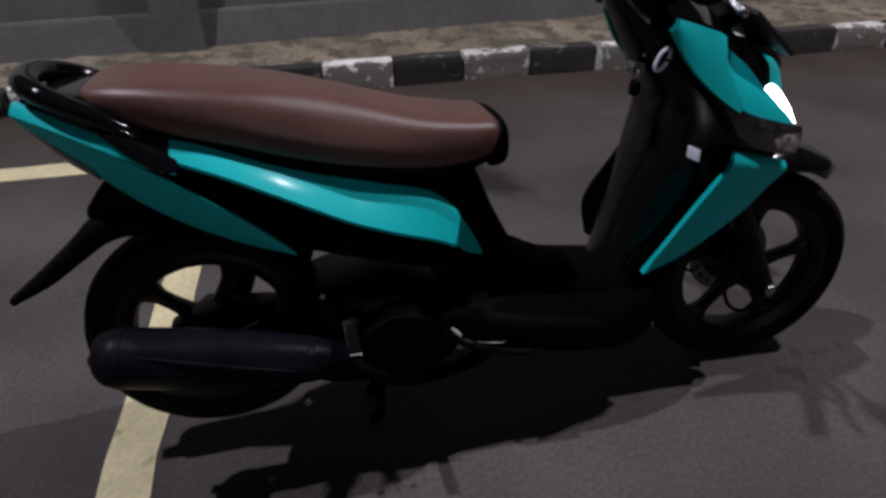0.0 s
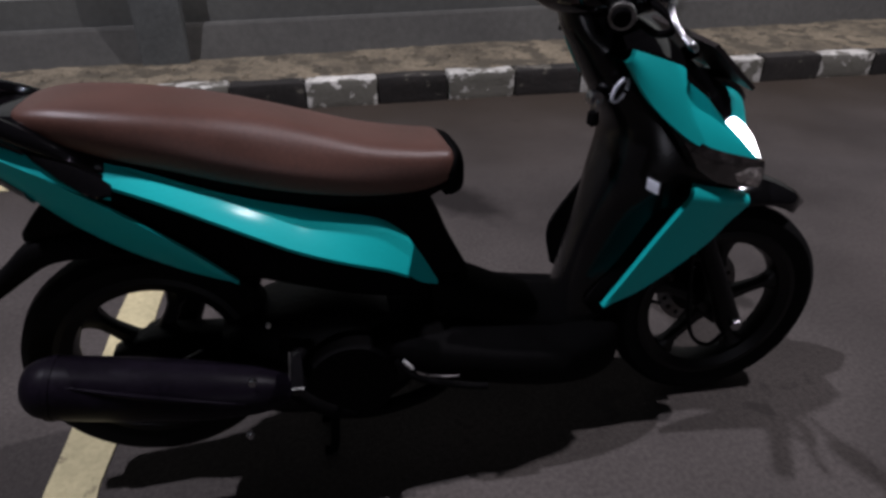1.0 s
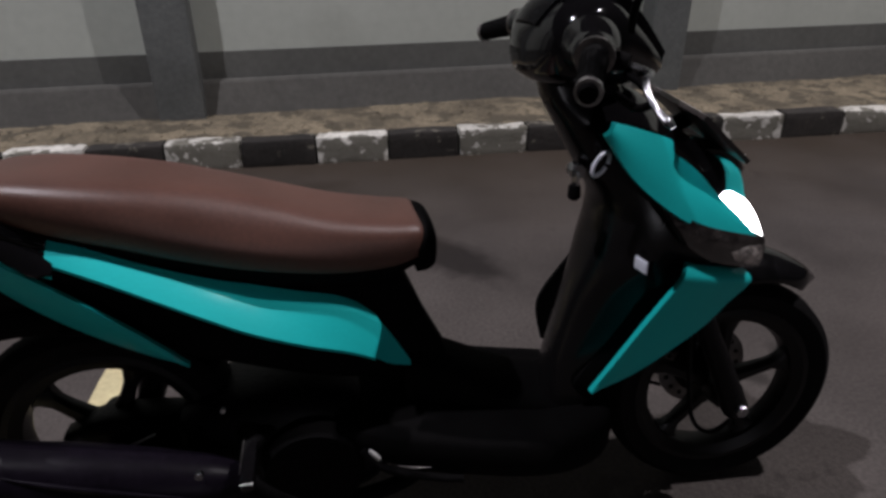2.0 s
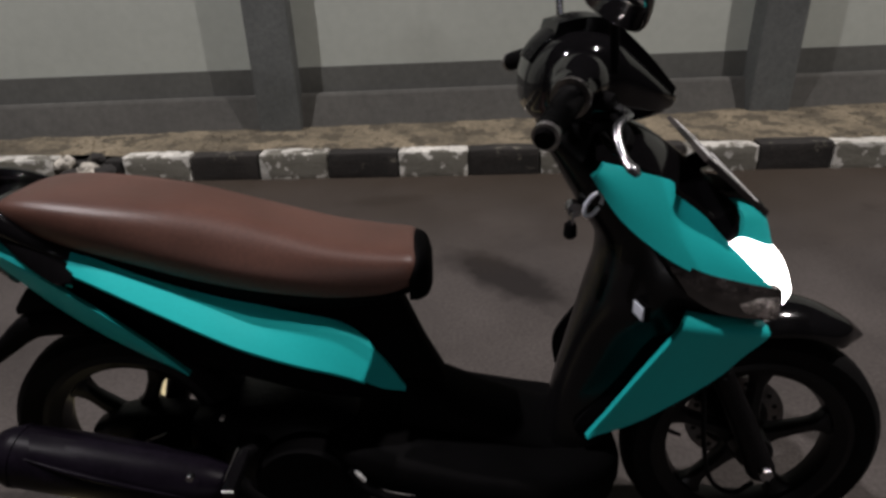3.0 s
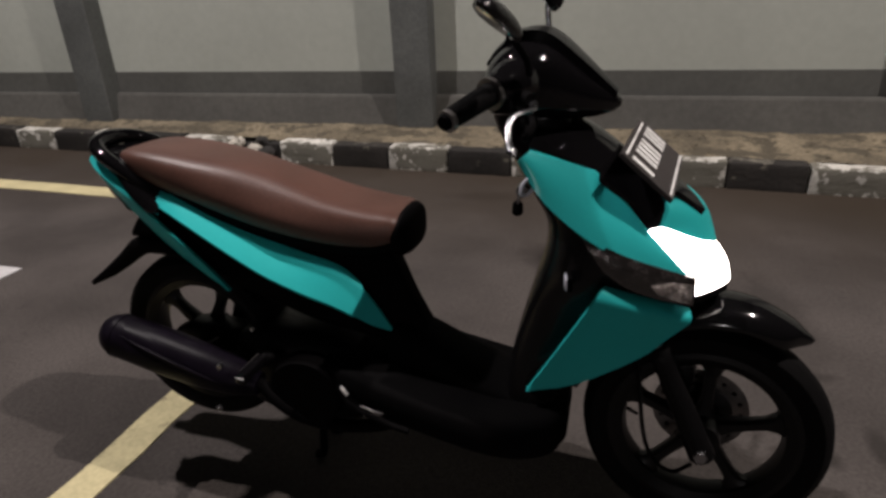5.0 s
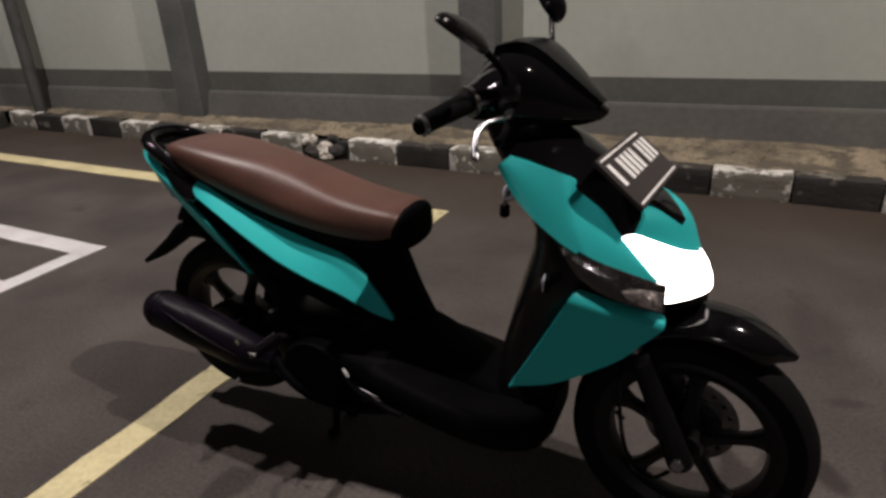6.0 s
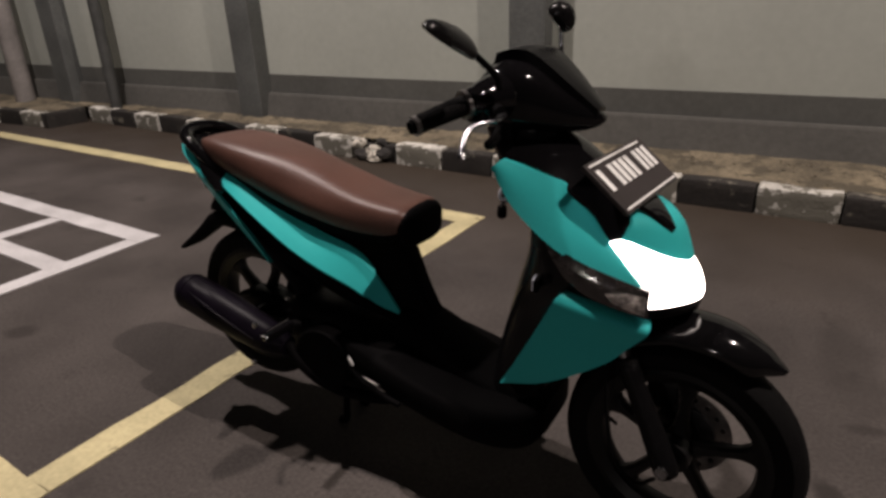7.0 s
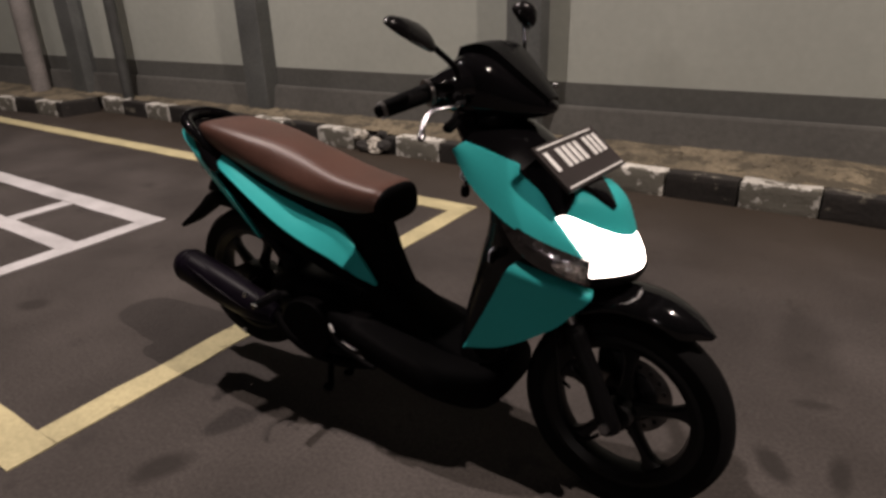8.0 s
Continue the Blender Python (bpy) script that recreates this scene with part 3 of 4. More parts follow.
part("mudguard_bracket", along_x([(-0.735, 0.02, 0.585, 0.605), (-0.70, 0.032, 0.59, 0.645), (-0.64, 0.042, 0.60, 0.69)], 0.6, count=8), MATTE, scooter)

# floor and front body
part("footboard", along_x([(-0.19, 0.135, 0.33, 0.372), (-0.12, 0.158, 0.285, 0.368), (-0.04, 0.170, 0.25, 0.352), (0.10, 0.174, 0.212, 0.320), (0.19, 0.168, 0.190, 0.304), (0.26, 0.152, 0.180, 0.300), (0.315, 0.128, 0.188, 0.298), (0.345, 0.09, 0.215, 0.290)], 0.45, count=22), MATTE, scooter)
part("floor_tunnel", along_x([(-0.06, 0.07, 0.30, 0.445), (0.0, 0.075, 0.30, 0.428), (0.05, 0.08, 0.29, 0.403), (0.12, 0.085, 0.27, 0.362), (0.20, 0.09, 0.25, 0.328), (0.26, 0.09, 0.24, 0.315)], 0.8, count=14), MATTE, scooter)
part("front_body", upright([(0.245, 0.20, 0.285, 0.09), (0.34, 0.21, 0.345, 0.082), (0.43, 0.226, 0.41, 0.088), (0.52, 0.248, 0.475, 0.102), (0.60, 0.270, 0.535, 0.138), (0.66, 0.286, 0.535, 0.140),
                            (0.71, 0.286, 0.505, 0.128), (0.75, 0.264, 0.475, 0.118), (0.80, 0.234, 0.44, 0.108), (0.85, 0.206, 0.385, 0.094), (0.885, 0.186, 0.33, 0.076), (0.93, 0.174, 0.31, 0.066)], 0.62, count=34, back=1.05, skew=0.045), SATIN, scooter)
LEG_REAR = [(0.265, -0.146, 0.372), (0.299, -0.157, 0.434), (0.334, -0.168, 0.500), (0.364, -0.180, 0.558), (0.386, -0.190, 0.602), (0.394, -0.185, 0.617), (0.404, -0.172, 0.624)]
LEG_FRONT = [(0.269, -0.145, 0.370), (0.363, -0.131, 0.392), (0.475, -0.130, 0.464), (0.525, -0.131, 0.516), (0.556, -0.137, 0.553), (0.558, -0.130, 0.568), (0.555, -0.122, 0.572)]
pair("leg_panel", lambda s: sheet([(x + (0 if s > 0 else 0.055), y * s * (1 if s > 0 else 0.95), z) for x, y, z in LEG_REAR], side(LEG_FRONT, s), 0.004, 0.012, 30, 9, (0, s, 0)), TEAL, scooter, "teal painted lower front panel")
SHIELD_REAR = [(0.280, -0.088, 0.315), (0.258, -0.092, 0.354), (0.300, -0.088, 0.412), (0.352, -0.098, 0.497), (0.392, -0.132, 0.597)]
SHIELD_FRONT = [(0.300, -0.088, 0.315), (0.360, -0.092, 0.372), (0.46, -0.102, 0.450), (0.52, -0.112, 0.54), (0.535, -0.118, 0.592)]
FAR_REAR = [(0.262, -0.115, 0.335), (0.250, -0.118, 0.405), (0.266, -0.122, 0.452), (0.333, -0.134, 0.530), (0.386, -0.150, 0.600)]
pair("leg_shield", lambda s: sheet(side(SHIELD_REAR if s > 0 else FAR_REAR, s), side(SHIELD_FRONT, s), 0.004, 0.010, 18, 7, (0, s, 0)), MATTE, scooter)
BEAK_UP = [(0.262, -0.152, 0.862), (0.32, -0.138, 0.843), (0.376, -0.122, 0.822), (0.384, -0.120, 0.802), (0.43, -0.124, 0.766), (0.466, -0.130, 0.726)]
BEAK_LOW = [(0.243, -0.164, 0.846), (0.285, -0.172, 0.785), (0.34, -0.174, 0.735), (0.40, -0.171, 0.695), (0.47, -0.164, 0.668), (0.552, -0.152, 0.640)]


def drawn_in(points, s):
    """The left panel's rear end sits closer to the steering column."""
    return [(x, y * s * (1 if s > 0 else min(1, 0.50 + (x - 0.24) * 3.2)), z) for x, y, z in points]


pair("beak_panel", lambda s: sheet(drawn_in(BEAK_UP, s), drawn_in(BEAK_LOW, s), 0.006, 0.012, 26, 9, (0, s, 0)), TEAL, scooter, "teal painted upper front panel")
part("centre_cowl", sheet([(0.255, -0.135, 0.862), (0.33, -0.13, 0.846), (0.40, -0.118, 0.80), (0.45, -0.112, 0.76), (0.51, -0.10, 0.71)],
                          [(0.255, 0.135, 0.862), (0.33, 0.13, 0.846), (0.40, 0.118, 0.80), (0.45, 0.112, 0.76), (0.51, 0.10, 0.71)], 0.050, 0.012, 18, 13, (-0.35, 0, -0.9)), GLOSS, scooter)
rows = []
# its far corner reaches further down beside the lamp
for k, (xc, zc, hw, xe, ze) in enumerate(curve([(0.494, 0.783, 0.074, 0.476, 0.776), (0.541, 0.768, 0.092, 0.500, 0.762), (0.580, 0.730, 0.106, 0.502, 0.750), (0.602, 0.671, 0.121, 0.494, 0.729)], 14)):
    far = (k / 13) ** 2
    rim = [(xc + (xe - xc + (0.016 * far if u > 0 else 0)) * u * u, u * hw * (1.15 + 0.18 * far if u > 0 else 1.0), zc + (ze - zc - (0.026 * far if u > 0 else 0)) * u * u) for u in np.linspace(-1, 1, 13)]
    rows.append(rim + [(x - 0.012, y, z - 0.006) for x, y, z in rim[::-1]])
part("nose_panel", loft(rows), TEAL, scooter, "teal painted nose above the headlight")
LENS_UP = [(0.466, -0.134, 0.720), (0.494, -0.119, 0.727), (0.556, -0.07, 0.699), (0.590, -0.035, 0.679), (0.598, 0, 0.669)]
LENS_LOW = [(0.553, -0.146, 0.612), (0.575, -0.128, 0.611), (0.610, -0.085, 0.610), (0.628, -0.045, 0.609), (0.630, 0, 0.608)]
part("headlight", sheet(LENS_UP + [(x - 0.006, y, z) for x, y, z in flip(LENS_UP[-2::-1])], LENS_LOW + [(x - 0.008, y, z) for x, y, z in flip(LENS_LOW[-2::-1])], 0.008, 0.004, 36, 9, (-0.8, 0, -0.25)), HEADLIGHT, scooter, "brightly lit white headlight")
HOUSE_UP = [(0.462, -0.132, 0.719), (0.490, -0.117, 0.726), (0.552, -0.069, 0.698), (0.584, -0.035, 0.677), (0.591, 0, 0.667)]
HOUSE_LOW = [(0.549, -0.144, 0.610), (0.571, -0.126, 0.609), (0.603, -0.084, 0.608), (0.615, -0.045, 0.607), (0.622, 0, 0.606)]
part("headlight_housing", sheet(HOUSE_UP + [(x - 0.010, y, z) for x, y, z in flip(HOUSE_UP[-2::-1])], HOUSE_LOW + [(x - 0.012, y, z) for x, y, z in flip(HOUSE_LOW[-2::-1])], 0.008, 0.06, 36, 9, (-0.8, 0, -0.25)), MATTE, scooter, "black headlight housing")
pair("nose_side", lambda s: sheet(side([(0.378, -0.119, 0.806), (0.43, -0.120, 0.760), (0.455, -0.124, 0.735), (0.470, -0.126, 0.722)], s), side([(0.452, -0.060, 0.806), (0.490, -0.086, 0.772), (0.498, -0.104, 0.748), (0.496, -0.117, 0.731)], s), 0.0, 0.008, 14, 6, (-0.5, 0, -0.8)), GLOSS, scooter)
part("plate_base", sheet([(0.455, -0.078, 0.790), (0.510, -0.072, 0.783), (0.547, -0.063, 0.759), (0.569, -0.050, 0.740)], [(0.455, 0.060, 0.790), (0.515, 0.010, 0.787), (0.552, -0.028, 0.764), (0.571, -0.045, 0.741)], 0.002, 0.010, 12, 7, (-0.4, 0, -0.9)), GLOSS, scooter)
pair("front_signal", lambda s: sheet(side([(0.350, -0.166, 0.728), (0.42, -0.169, 0.692), (0.48, -0.164, 0.671), (0.556, -0.151, 0.648)], s), side([(0.40, -0.172, 0.655), (0.44, -0.172, 0.628), (0.49, -0.166, 0.610), (0.556, -0.150, 0.594)], s), 0.006, 0.03, 16, 7, (0, s, 0)), SMOKE, scooter, "smoked front indicator lens")
pair("signal_reflector", lambda s: sheet(side([(0.470, -0.1690, 0.650), (0.515, -0.1640, 0.642), (0.551, -0.1552, 0.638)], s), side([(0.495, -0.1670, 0.618), (0.528, -0.1622, 0.606), (0.552, -0.1552, 0.600)], s), 0.004, 0.012, 8, 5, (0, s, 0)), CLEAR, scooter, "clear reflector of the indicator")
part("chin", along_x([(0.42, 0.13, 0.55, 0.63), (0.50, 0.125, 0.555, 0.625), (0.57, 0.10, 0.565, 0.612), (0.625, 0.05, 0.58, 0.605)], 0.6, count=12), MATTE, scooter)
# a reflection on the black plastic, set as a pale patch with added black backing
PATCH_POSE = pose(0.338, -0.147, 0.620, 0, 0, 9)
holder = part("patch_backing", box(-0.003, 0.007, -0.018, 0.030, -0.013, 0.013, 0.002, PATCH_POSE), MATTE, scooter)
part("sticker", box(-0.006, -0.003, -0.016, 0.016, -0.011, 0.011, 0.0006, PATCH_POSE), PALE_MARK, holder, "small pale patch for a reflection on black plastic")
emblem = [(0.258 + 0.011 * math.cos(a) + 0.008 * math.sin(a), -0.124, 0.792 + 0.018 * math.sin(a)) for a in np.linspace(0.0, 6.0, 11)]
part("emblem", tube(emblem, 0.0034, 8), PALE_MARK, scooter, "chrome loop emblem")
part("ignition_lock", disc(0.013, -0.012, 0.012, (0.240, -0.070, 0.768)), CHROME, scooter)
key = part("key", box(0.232, 0.237, -0.094, -0.072, 0.744, 0.770, 0.002), CHROME, scooter, "ignition key with a hanging fob")
part("fob", tube([(0.233, -0.084, 0.752), (0.233, -0.085, 0.746), (0.233, -0.086, 0.728), (0.233, -0.086, 0.722)], [0.003, 0.010, 0.011, 0.005], 12), MATTE, key)

# plate
A, E1, E2 = Vector((0.413, -0.146, 0.860)), Vector((0.033, 0.262, 0.012)), Vector((0.089, 0.0, -0.078))
NORMAL = E1.cross(E2).normalized() * -1
if NORMAL.x < 0:
    NORMAL = -NORMAL


def on_plate(u0, u1, v0, v1, lift, thick):
    rows = []
    for h in (lift, lift + thick):
        rows.append([A + E1 * u + E2 * v + NORMAL * h for u, v in ((u0, v0), (u1, v0), (u1, v1), (u0, v1))])
    return loft(rows)


plate = part("number_plate", on_plate(0, 1, 0, 1, -0.004, 0.008), PLATE_BLACK, scooter, "black number plate with white marks", False)
part("border_line", on_plate(0.04, 0.92, 0.05, 0.085, 0.0045, 0.0012), PLATE_WHITE, plate, "", False)
part("border_line", on_plate(0.03, 0.97, 0.915, 0.95, 0.0045, 0.0012), PLATE_WHITE, plate, "", False)
for u, w in ((0.06, 0.07), (0.24, 0.075), (0.335, 0.075), (0.43, 0.075), (0.525, 0.075), (0.69, 0.07), (0.78, 0.07), (0.87, 0.07)):
    part("plate_bar", on_plate(u, u + w * 0.86, 0.17, 0.59, 0.0045, 0.0012), PLATE_WHITE, plate, "", False)
part("plate_bracket", tube([(0.42, 0, 0.80), (0.45, 0, 0.815), (0.475, 0, 0.825)], 0.015), MATTE, scooter)

# handlebar and its cowl
part("handlebar_cowl", along_x([(0.161, 0.040, 0.935, 0.968), (0.167, 0.080, 0.918, 0.990), (0.182, 0.112, 0.906, 1.014), (0.205, 0.128, 0.900, 1.033), (0.235, 0.132, 0.898, 1.043), (0.28, 0.120, 0.897, 1.036),
                                (0.32, 0.094, 0.897, 1.008), (0.365, 0.060, 0.901, 0.969), (0.397, 0.026, 0.910, 0.944), (0.410, 0.008, 0.920, 0.932)], 0.68, 36, 34), GLOSS, scooter, "glossy black handlebar cowl")
part("visor", sheet([(0.206, -0.068, 1.049), (0.25, -0.076, 1.057), (0.288, -0.072, 1.047), (0.345, -0.055, 1.000), (0.402, -0.026, 0.945)], [(0.206, 0.068, 1.049), (0.25, 0.076, 1.057), (0.288, 0.072, 1.047), (0.345, 0.055, 1.000), (0.402, 0.026, 0.945)], 0.004, 0.020, 22, 9, (-0.3, 0, -1)), VISOR, scooter, "dark smooth visor on the handlebar")
part("dial_face", sheet([(0.166, -0.050, 0.996), (0.182, -0.056, 1.017), (0.202, -0.056, 1.036)], [(0.166, 0.050, 0.996), (0.182, 0.056, 1.017), (0.202, 0.056, 1.036)], 0.007, 0.006, 10, 9, (0.75, 0, -0.65)), VISOR, scooter, "dark instrument dial")


def steered(points, s):
    """The far half of the bar stands a little further forward and higher."""
    return [(x + (0 if s > 0 else -y * 0.085), y * s, z + (0 if s > 0 else -y * 0.08)) for x, y, z in points]


pair("bar_shroud", lambda s: tube(steered([(0.240, -0.06, 0.972), (0.226, -0.125, 0.970), (0.210, -0.168, 0.966), (0.203, -0.190, 0.964)], s), [0.054, 0.044, 0.031, 0.026], 20), GLOSS, scooter)
pair("grip_flange", lambda s: tube(steered([(0.204, -0.190, 0.9645), (0.200, -0.197, 0.963)], s), [0.0275, 0.0275], 20), DULL_STEEL, scooter)
pair("grip", lambda s: tube(steered([(0.202, -0.194, 0.964), (0.176, -0.245, 0.949), (0.153, -0.290, 0.936)], s), [0.0195, 0.0172, 0.0165], 16), RUBBER, scooter, "black rubber handlebar grip")
pair("grip_rim", lambda s: tube(steered([(0.157, -0.284, 0.937), (0.153, -0.291, 0.935)], s), [0.0182, 0.0182], 18), DIM_LENS, scooter, "worn grey rim of the grip")
pair("bar_end", lambda s: tube(steered([(0.154, -0.288, 0.936), (0.150, -0.298, 0.933)], s), [0.0142, 0.0115], 14), MATTE, scooter)
LEVER = [(0.266, -0.160, 0.947), (0.275, -0.206, 0.943), (0.264, -0.232, 0.942), (0.250, -0.250, 0.938), (0.245, -0.268, 0.926), (0.249, -0.290, 0.907), (0.256, -0.304, 0.896), (0.260, -0.311, 0.890)]
part("brake_lever", tube(LEVER, [0.008, 0.0065, 0.006, 0.0065, 0.006, 0.0055, 0.009, 0.005], 10, 0, 0.7), CHROME, scooter, "polished brake lever")
part("brake_lever", tube([(0.262, 0.165, 0.944), (0.288, 0.20, 0.945), (0.300, 0.235, 0.945), (0.306, 0.250, 0.945), (0.309, 0.258, 0.944)], [0.008, 0.0065, 0.006, 0.010, 0.006], 10), CHROME, scooter, "polished brake lever")
pair("lever_perch", lambda s: tube(side([(0.235, -0.15, 0.957), (0.264, -0.172, 0.951)], s), [0.016, 0.012], 10), MATTE, scooter)
part("lever_guard", tube([(0.262, -0.17, 0.938), (0.275, -0.215, 0.918), (0.268, -0.235, 0.905), (0.262, -0.205, 0.895), (0.256, -0.16, 0.905)], 0.006, 10), MATTE, scooter)
for f in np.linspace(0.12, 0.86, 12):
    pair("grip_rib", lambda s: tube(steered([(0.2005 - 0.0475 * f, -0.197 - 0.093 * f, 0.9635 - 0.0275 * f), (0.1995 - 0.0475 * f, -0.1995 - 0.093 * f, 0.9627 - 0.0275 * f)], s), 0.0199 - 0.0030 * f, 14), RUBBER, scooter)
part("switch_box", box(0.20, 0.235, -0.185, -0.145, 0.93, 0.985, 0.008), MATTE, scooter)


def mirror(s):
    c = Vector((0.231, -0.3045, 1.086)) if s > 0 else Vector((0.249, 0.172, 1.119))
    foot = [(0.262, -0.172, 0.992), (0.258, -0.184, 1.018), (0.238, -0.246, 1.064)] if s > 0 else [(0.256, 0.167, 1.000), (0.254, 0.168, 1.035), (0.249, 0.170, 1.095)]
    part("mirror_stem", tube(foot, 0.006, 10), MATTE if s > 0 else CHROME, scooter)
    axis = Vector((-0.032, -0.958, 0.286)).normalized() if s > 0 else Vector((-0.035, 0.097, 0.040)).normalized()
    back = Vector((0.556, 0.221, 0.801)) if s > 0 else Vector((0.75, -0.62, 0.10))
    back = (back - axis * back.dot(axis)).normalized()
    up = back.cross(axis) * -s
    long, high, deep, slim = (0.066, 0.0347, 0.8, 0.42) if s > 0 else (0.040, 0.032, 1.2, 0.30)

    def ring(depth, grow):
        out = []
        for a in np.linspace(0, 2 * math.pi, 28, endpoint=False):
            u, v = math.cos(a), math.sin(a)
            u, v = math.copysign(abs(u) ** 0.75, u), math.copysign(abs(v) ** 0.75, v)
            taper = 1 - slim * u
            out.append(c + axis * (u * grow - 0.35 * (1 - grow)) * long + up * v * high * grow * taper + back * depth * deep)
        return out
    head = part("mirror_head", loft([ring(-0.010, 0.96), ring(-0.004, 1.0), ring(0.005, 0.96), ring(0.012, 0.84), ring(0.018, 0.62), ring(0.022, 0.36), ring(0.0235, 0.1)]), SATIN, scooter, "black rear-view mirror")
    part("mirror_glass", loft([ring(-0.0115, 0.88), ring(-0.0103, 0.9)]), MIRROR, head)


mirror(1), mirror(-1)


# wheels
def wheel(cx, cz, outer, width, name, phase):
    hub = part(name, turned([(outer - 0.062, -width * 0.34), (outer - 0.045, -width * 0.46), (outer - 0.022, -width * 0.5), (outer - 0.006, -width * 0.34), (outer, 0), (outer - 0.006, width * 0.34),
                             (outer - 0.022, width * 0.5), (outer - 0.045, width * 0.46), (outer - 0.062, width * 0.34)], (cx, 0, cz), 56), RUBBER, scooter, "black tyre on a spoked alloy wheel")
    r = outer - 0.060
    part("rim", turned([(r + 0.004, -0.034), (r - 0.008, -0.036), (r - 0.028, -0.024), (r - 0.034, 0), (r - 0.028, 0.024), (r - 0.008, 0.036), (r + 0.004, 0.034)], (cx, 0, cz), 48), ALLOY, hub)
    part("hub", disc(0.038, -0.055, 0.055, (cx, 0, cz)), ALLOY, hub)
    for i in range(5):
        a = 2 * math.pi * i / 5 + phase
        out, up = Vector((math.cos(a), 0, math.sin(a))), Vector((-math.sin(a), 0, math.cos(a)))
        rows = []
        for d, h, w in ((0.030, 0.024, 0.022), (0.055, 0.015, 0.018), (0.09, 0.012, 0.016), (r - 0.062, 0.013, 0.014), (r - 0.042, 0.020, 0.015), (r - 0.028, 0.036, 0.016)):
            rows.append([Vector((cx, 0, cz)) + out * d + up * h * u + Vector((0, w * v, 0)) for u, v in ((-1, -0.6), (-0.6, -1), (0.6, -1), (1, -0.6), (1, 0.6), (0.6, 1), (-0.6, 1), (-1, 0.6))])
        part("spoke", loft(rows), ALLOY, hub)
    return hub


front_wheel = wheel(0.622, 0.248, 0.248, 0.082, "front_wheel", 0.26)
rear_wheel = wheel(-0.588, 0.312, 0.234, 0.090, "rear_wheel", -0.12)
rear_wheel.matrix_basis = pose(0, 0.022, 0)
bm = turned([(0.100, 0.055), (0.100, 0.059), (0.062, 0.059), (0.062, 0.055)], (0.62, 0, 0.25), 48)
part("brake_disc", bm, DULL_STEEL, front_wheel, "drilled steel brake disc")
for i in range(18):
    a = 2 * math.pi * i / 18
    part("disc_hole", disc(0.006, 0.0535, 0.0605, (0.62 + 0.083 * math.cos(a), 0, 0.25 + 0.083 * math.sin(a)), 8), ALLOY, front_wheel)
part("disc_carrier", disc(0.066, 0.046, 0.056, (0.62, 0, 0.25)), ALLOY, front_wheel)
part("brake_caliper", box(0.53, 0.60, 0.045, 0.095, 0.29, 0.36, 0.012), ENGINE, scooter)
pair("fork_tube", lambda s: tube(side([(0.452, -0.081, 0.606), (0.500, -0.083, 0.505), (0.532, -0.084, 0.436)], s), 0.0135, 14), STEEL, scooter, "polished fork tube")
pair("fork_leg", lambda s: tube(side([(0.520, -0.084, 0.462), (0.526, -0.084, 0.448), (0.545, -0.0845, 0.408), (0.582, -0.085, 0.33), (0.622, -0.084, 0.240), (0.628, -0.084, 0.226)], s), [0.0165, 0.0215, 0.021, 0.0235, 0.027, 0.018], 16), ENGINE, scooter)
pair("fork_seal", lambda s: tube(side([(0.516, -0.084, 0.470), (0.522, -0.084, 0.457)], s), 0.0225, 16), RUBBER, scooter)
part("speed_cable", tube([(0.478, -0.070, 0.60), (0.486, -0.104, 0.46), (0.505, -0.108, 0.300), (0.530, -0.104, 0.222), (0.572, -0.104, 0.196), (0.606, -0.102, 0.222)], 0.0045, 10), RUBBER, scooter, "black speedometer cable")
part("valve_stem", tube([(0.62 - 0.150, -0.004, 0.25 + 0.010), (0.62 - 0.128, -0.016, 0.25 + 0.008)], [0.0045, 0.0035], 8), RUBBER, front_wheel)
part("axle", tube([(0.62, -0.115, 0.25), (0.62, 0.115, 0.25)], 0.009, 10), STEEL, scooter)
pair("axle_nut", lambda s: disc(0.014, -0.118 if s > 0 else 0.106, -0.106 if s > 0 else 0.118, (0.62, 0, 0.25), 6), CHROME, scooter)
FEND = []
for a, r, w in ((53, 0.297, 0.007), (57, 0.300, 0.026), (64, 0.306, 0.053), (78, 0.312, 0.066), (95, 0.310, 0.070), (112, 0.301, 0.070), (127, 0.292, 0.062)):
    FEND.append((0.62 + r * math.cos(radians(a)), w, 0.25 + r * math.sin(radians(a)), a))
rows = []
for x, w, z, a in curve(FEND, 26):
    out = Vector((math.cos(radians(a)), 0, math.sin(radians(a))))
    c = Vector((x, 0, z))
    rim = []
    for q in np.linspace(-1, 1, 13):
        rim.append(c + Vector((0, w * math.sin(q * 1.45) / math.sin(1.45), 0)) - out * (0.045 * (1 - math.cos(q * 1.45)) * min(1, w / 0.05)))
    rows.append(rim + [p - out * 0.006 for p in rim[::-1]])
part("front_mudguard", loft(rows), MUDGUARD, scooter, "glossy black front mudguard")

rows = []
for a in np.linspace(124, 158, 10):
    out = Vector((math.cos(radians(a)), 0, math.sin(radians(a))))
    rim = [Vector((0.62, y, 0.25)) + out * (0.300 - abs(y) * 0.25) for y in np.linspace(-0.088, 0.088, 7)]
    rows.append(rim + [p + out * 0.012 for p in rim[::-1]])
part("inner_fender", loft(rows), MATTE, scooter)

# the fork stands turned a few degrees to the right
STEER = pose(0.53, 0, 0) @ pose(0, 0, 0, 0, 0, -5) @ pose(-0.53, 0, 0)
for ob in scooter.children:
    if ob.name.split(".")[0] in ("front_wheel", "brake_caliper", "fork_leg", "fork_tube", "fork_seal", "speed_cable", "axle", "axle_nut", "front_mudguard"):
        ob.matrix_basis = STEER

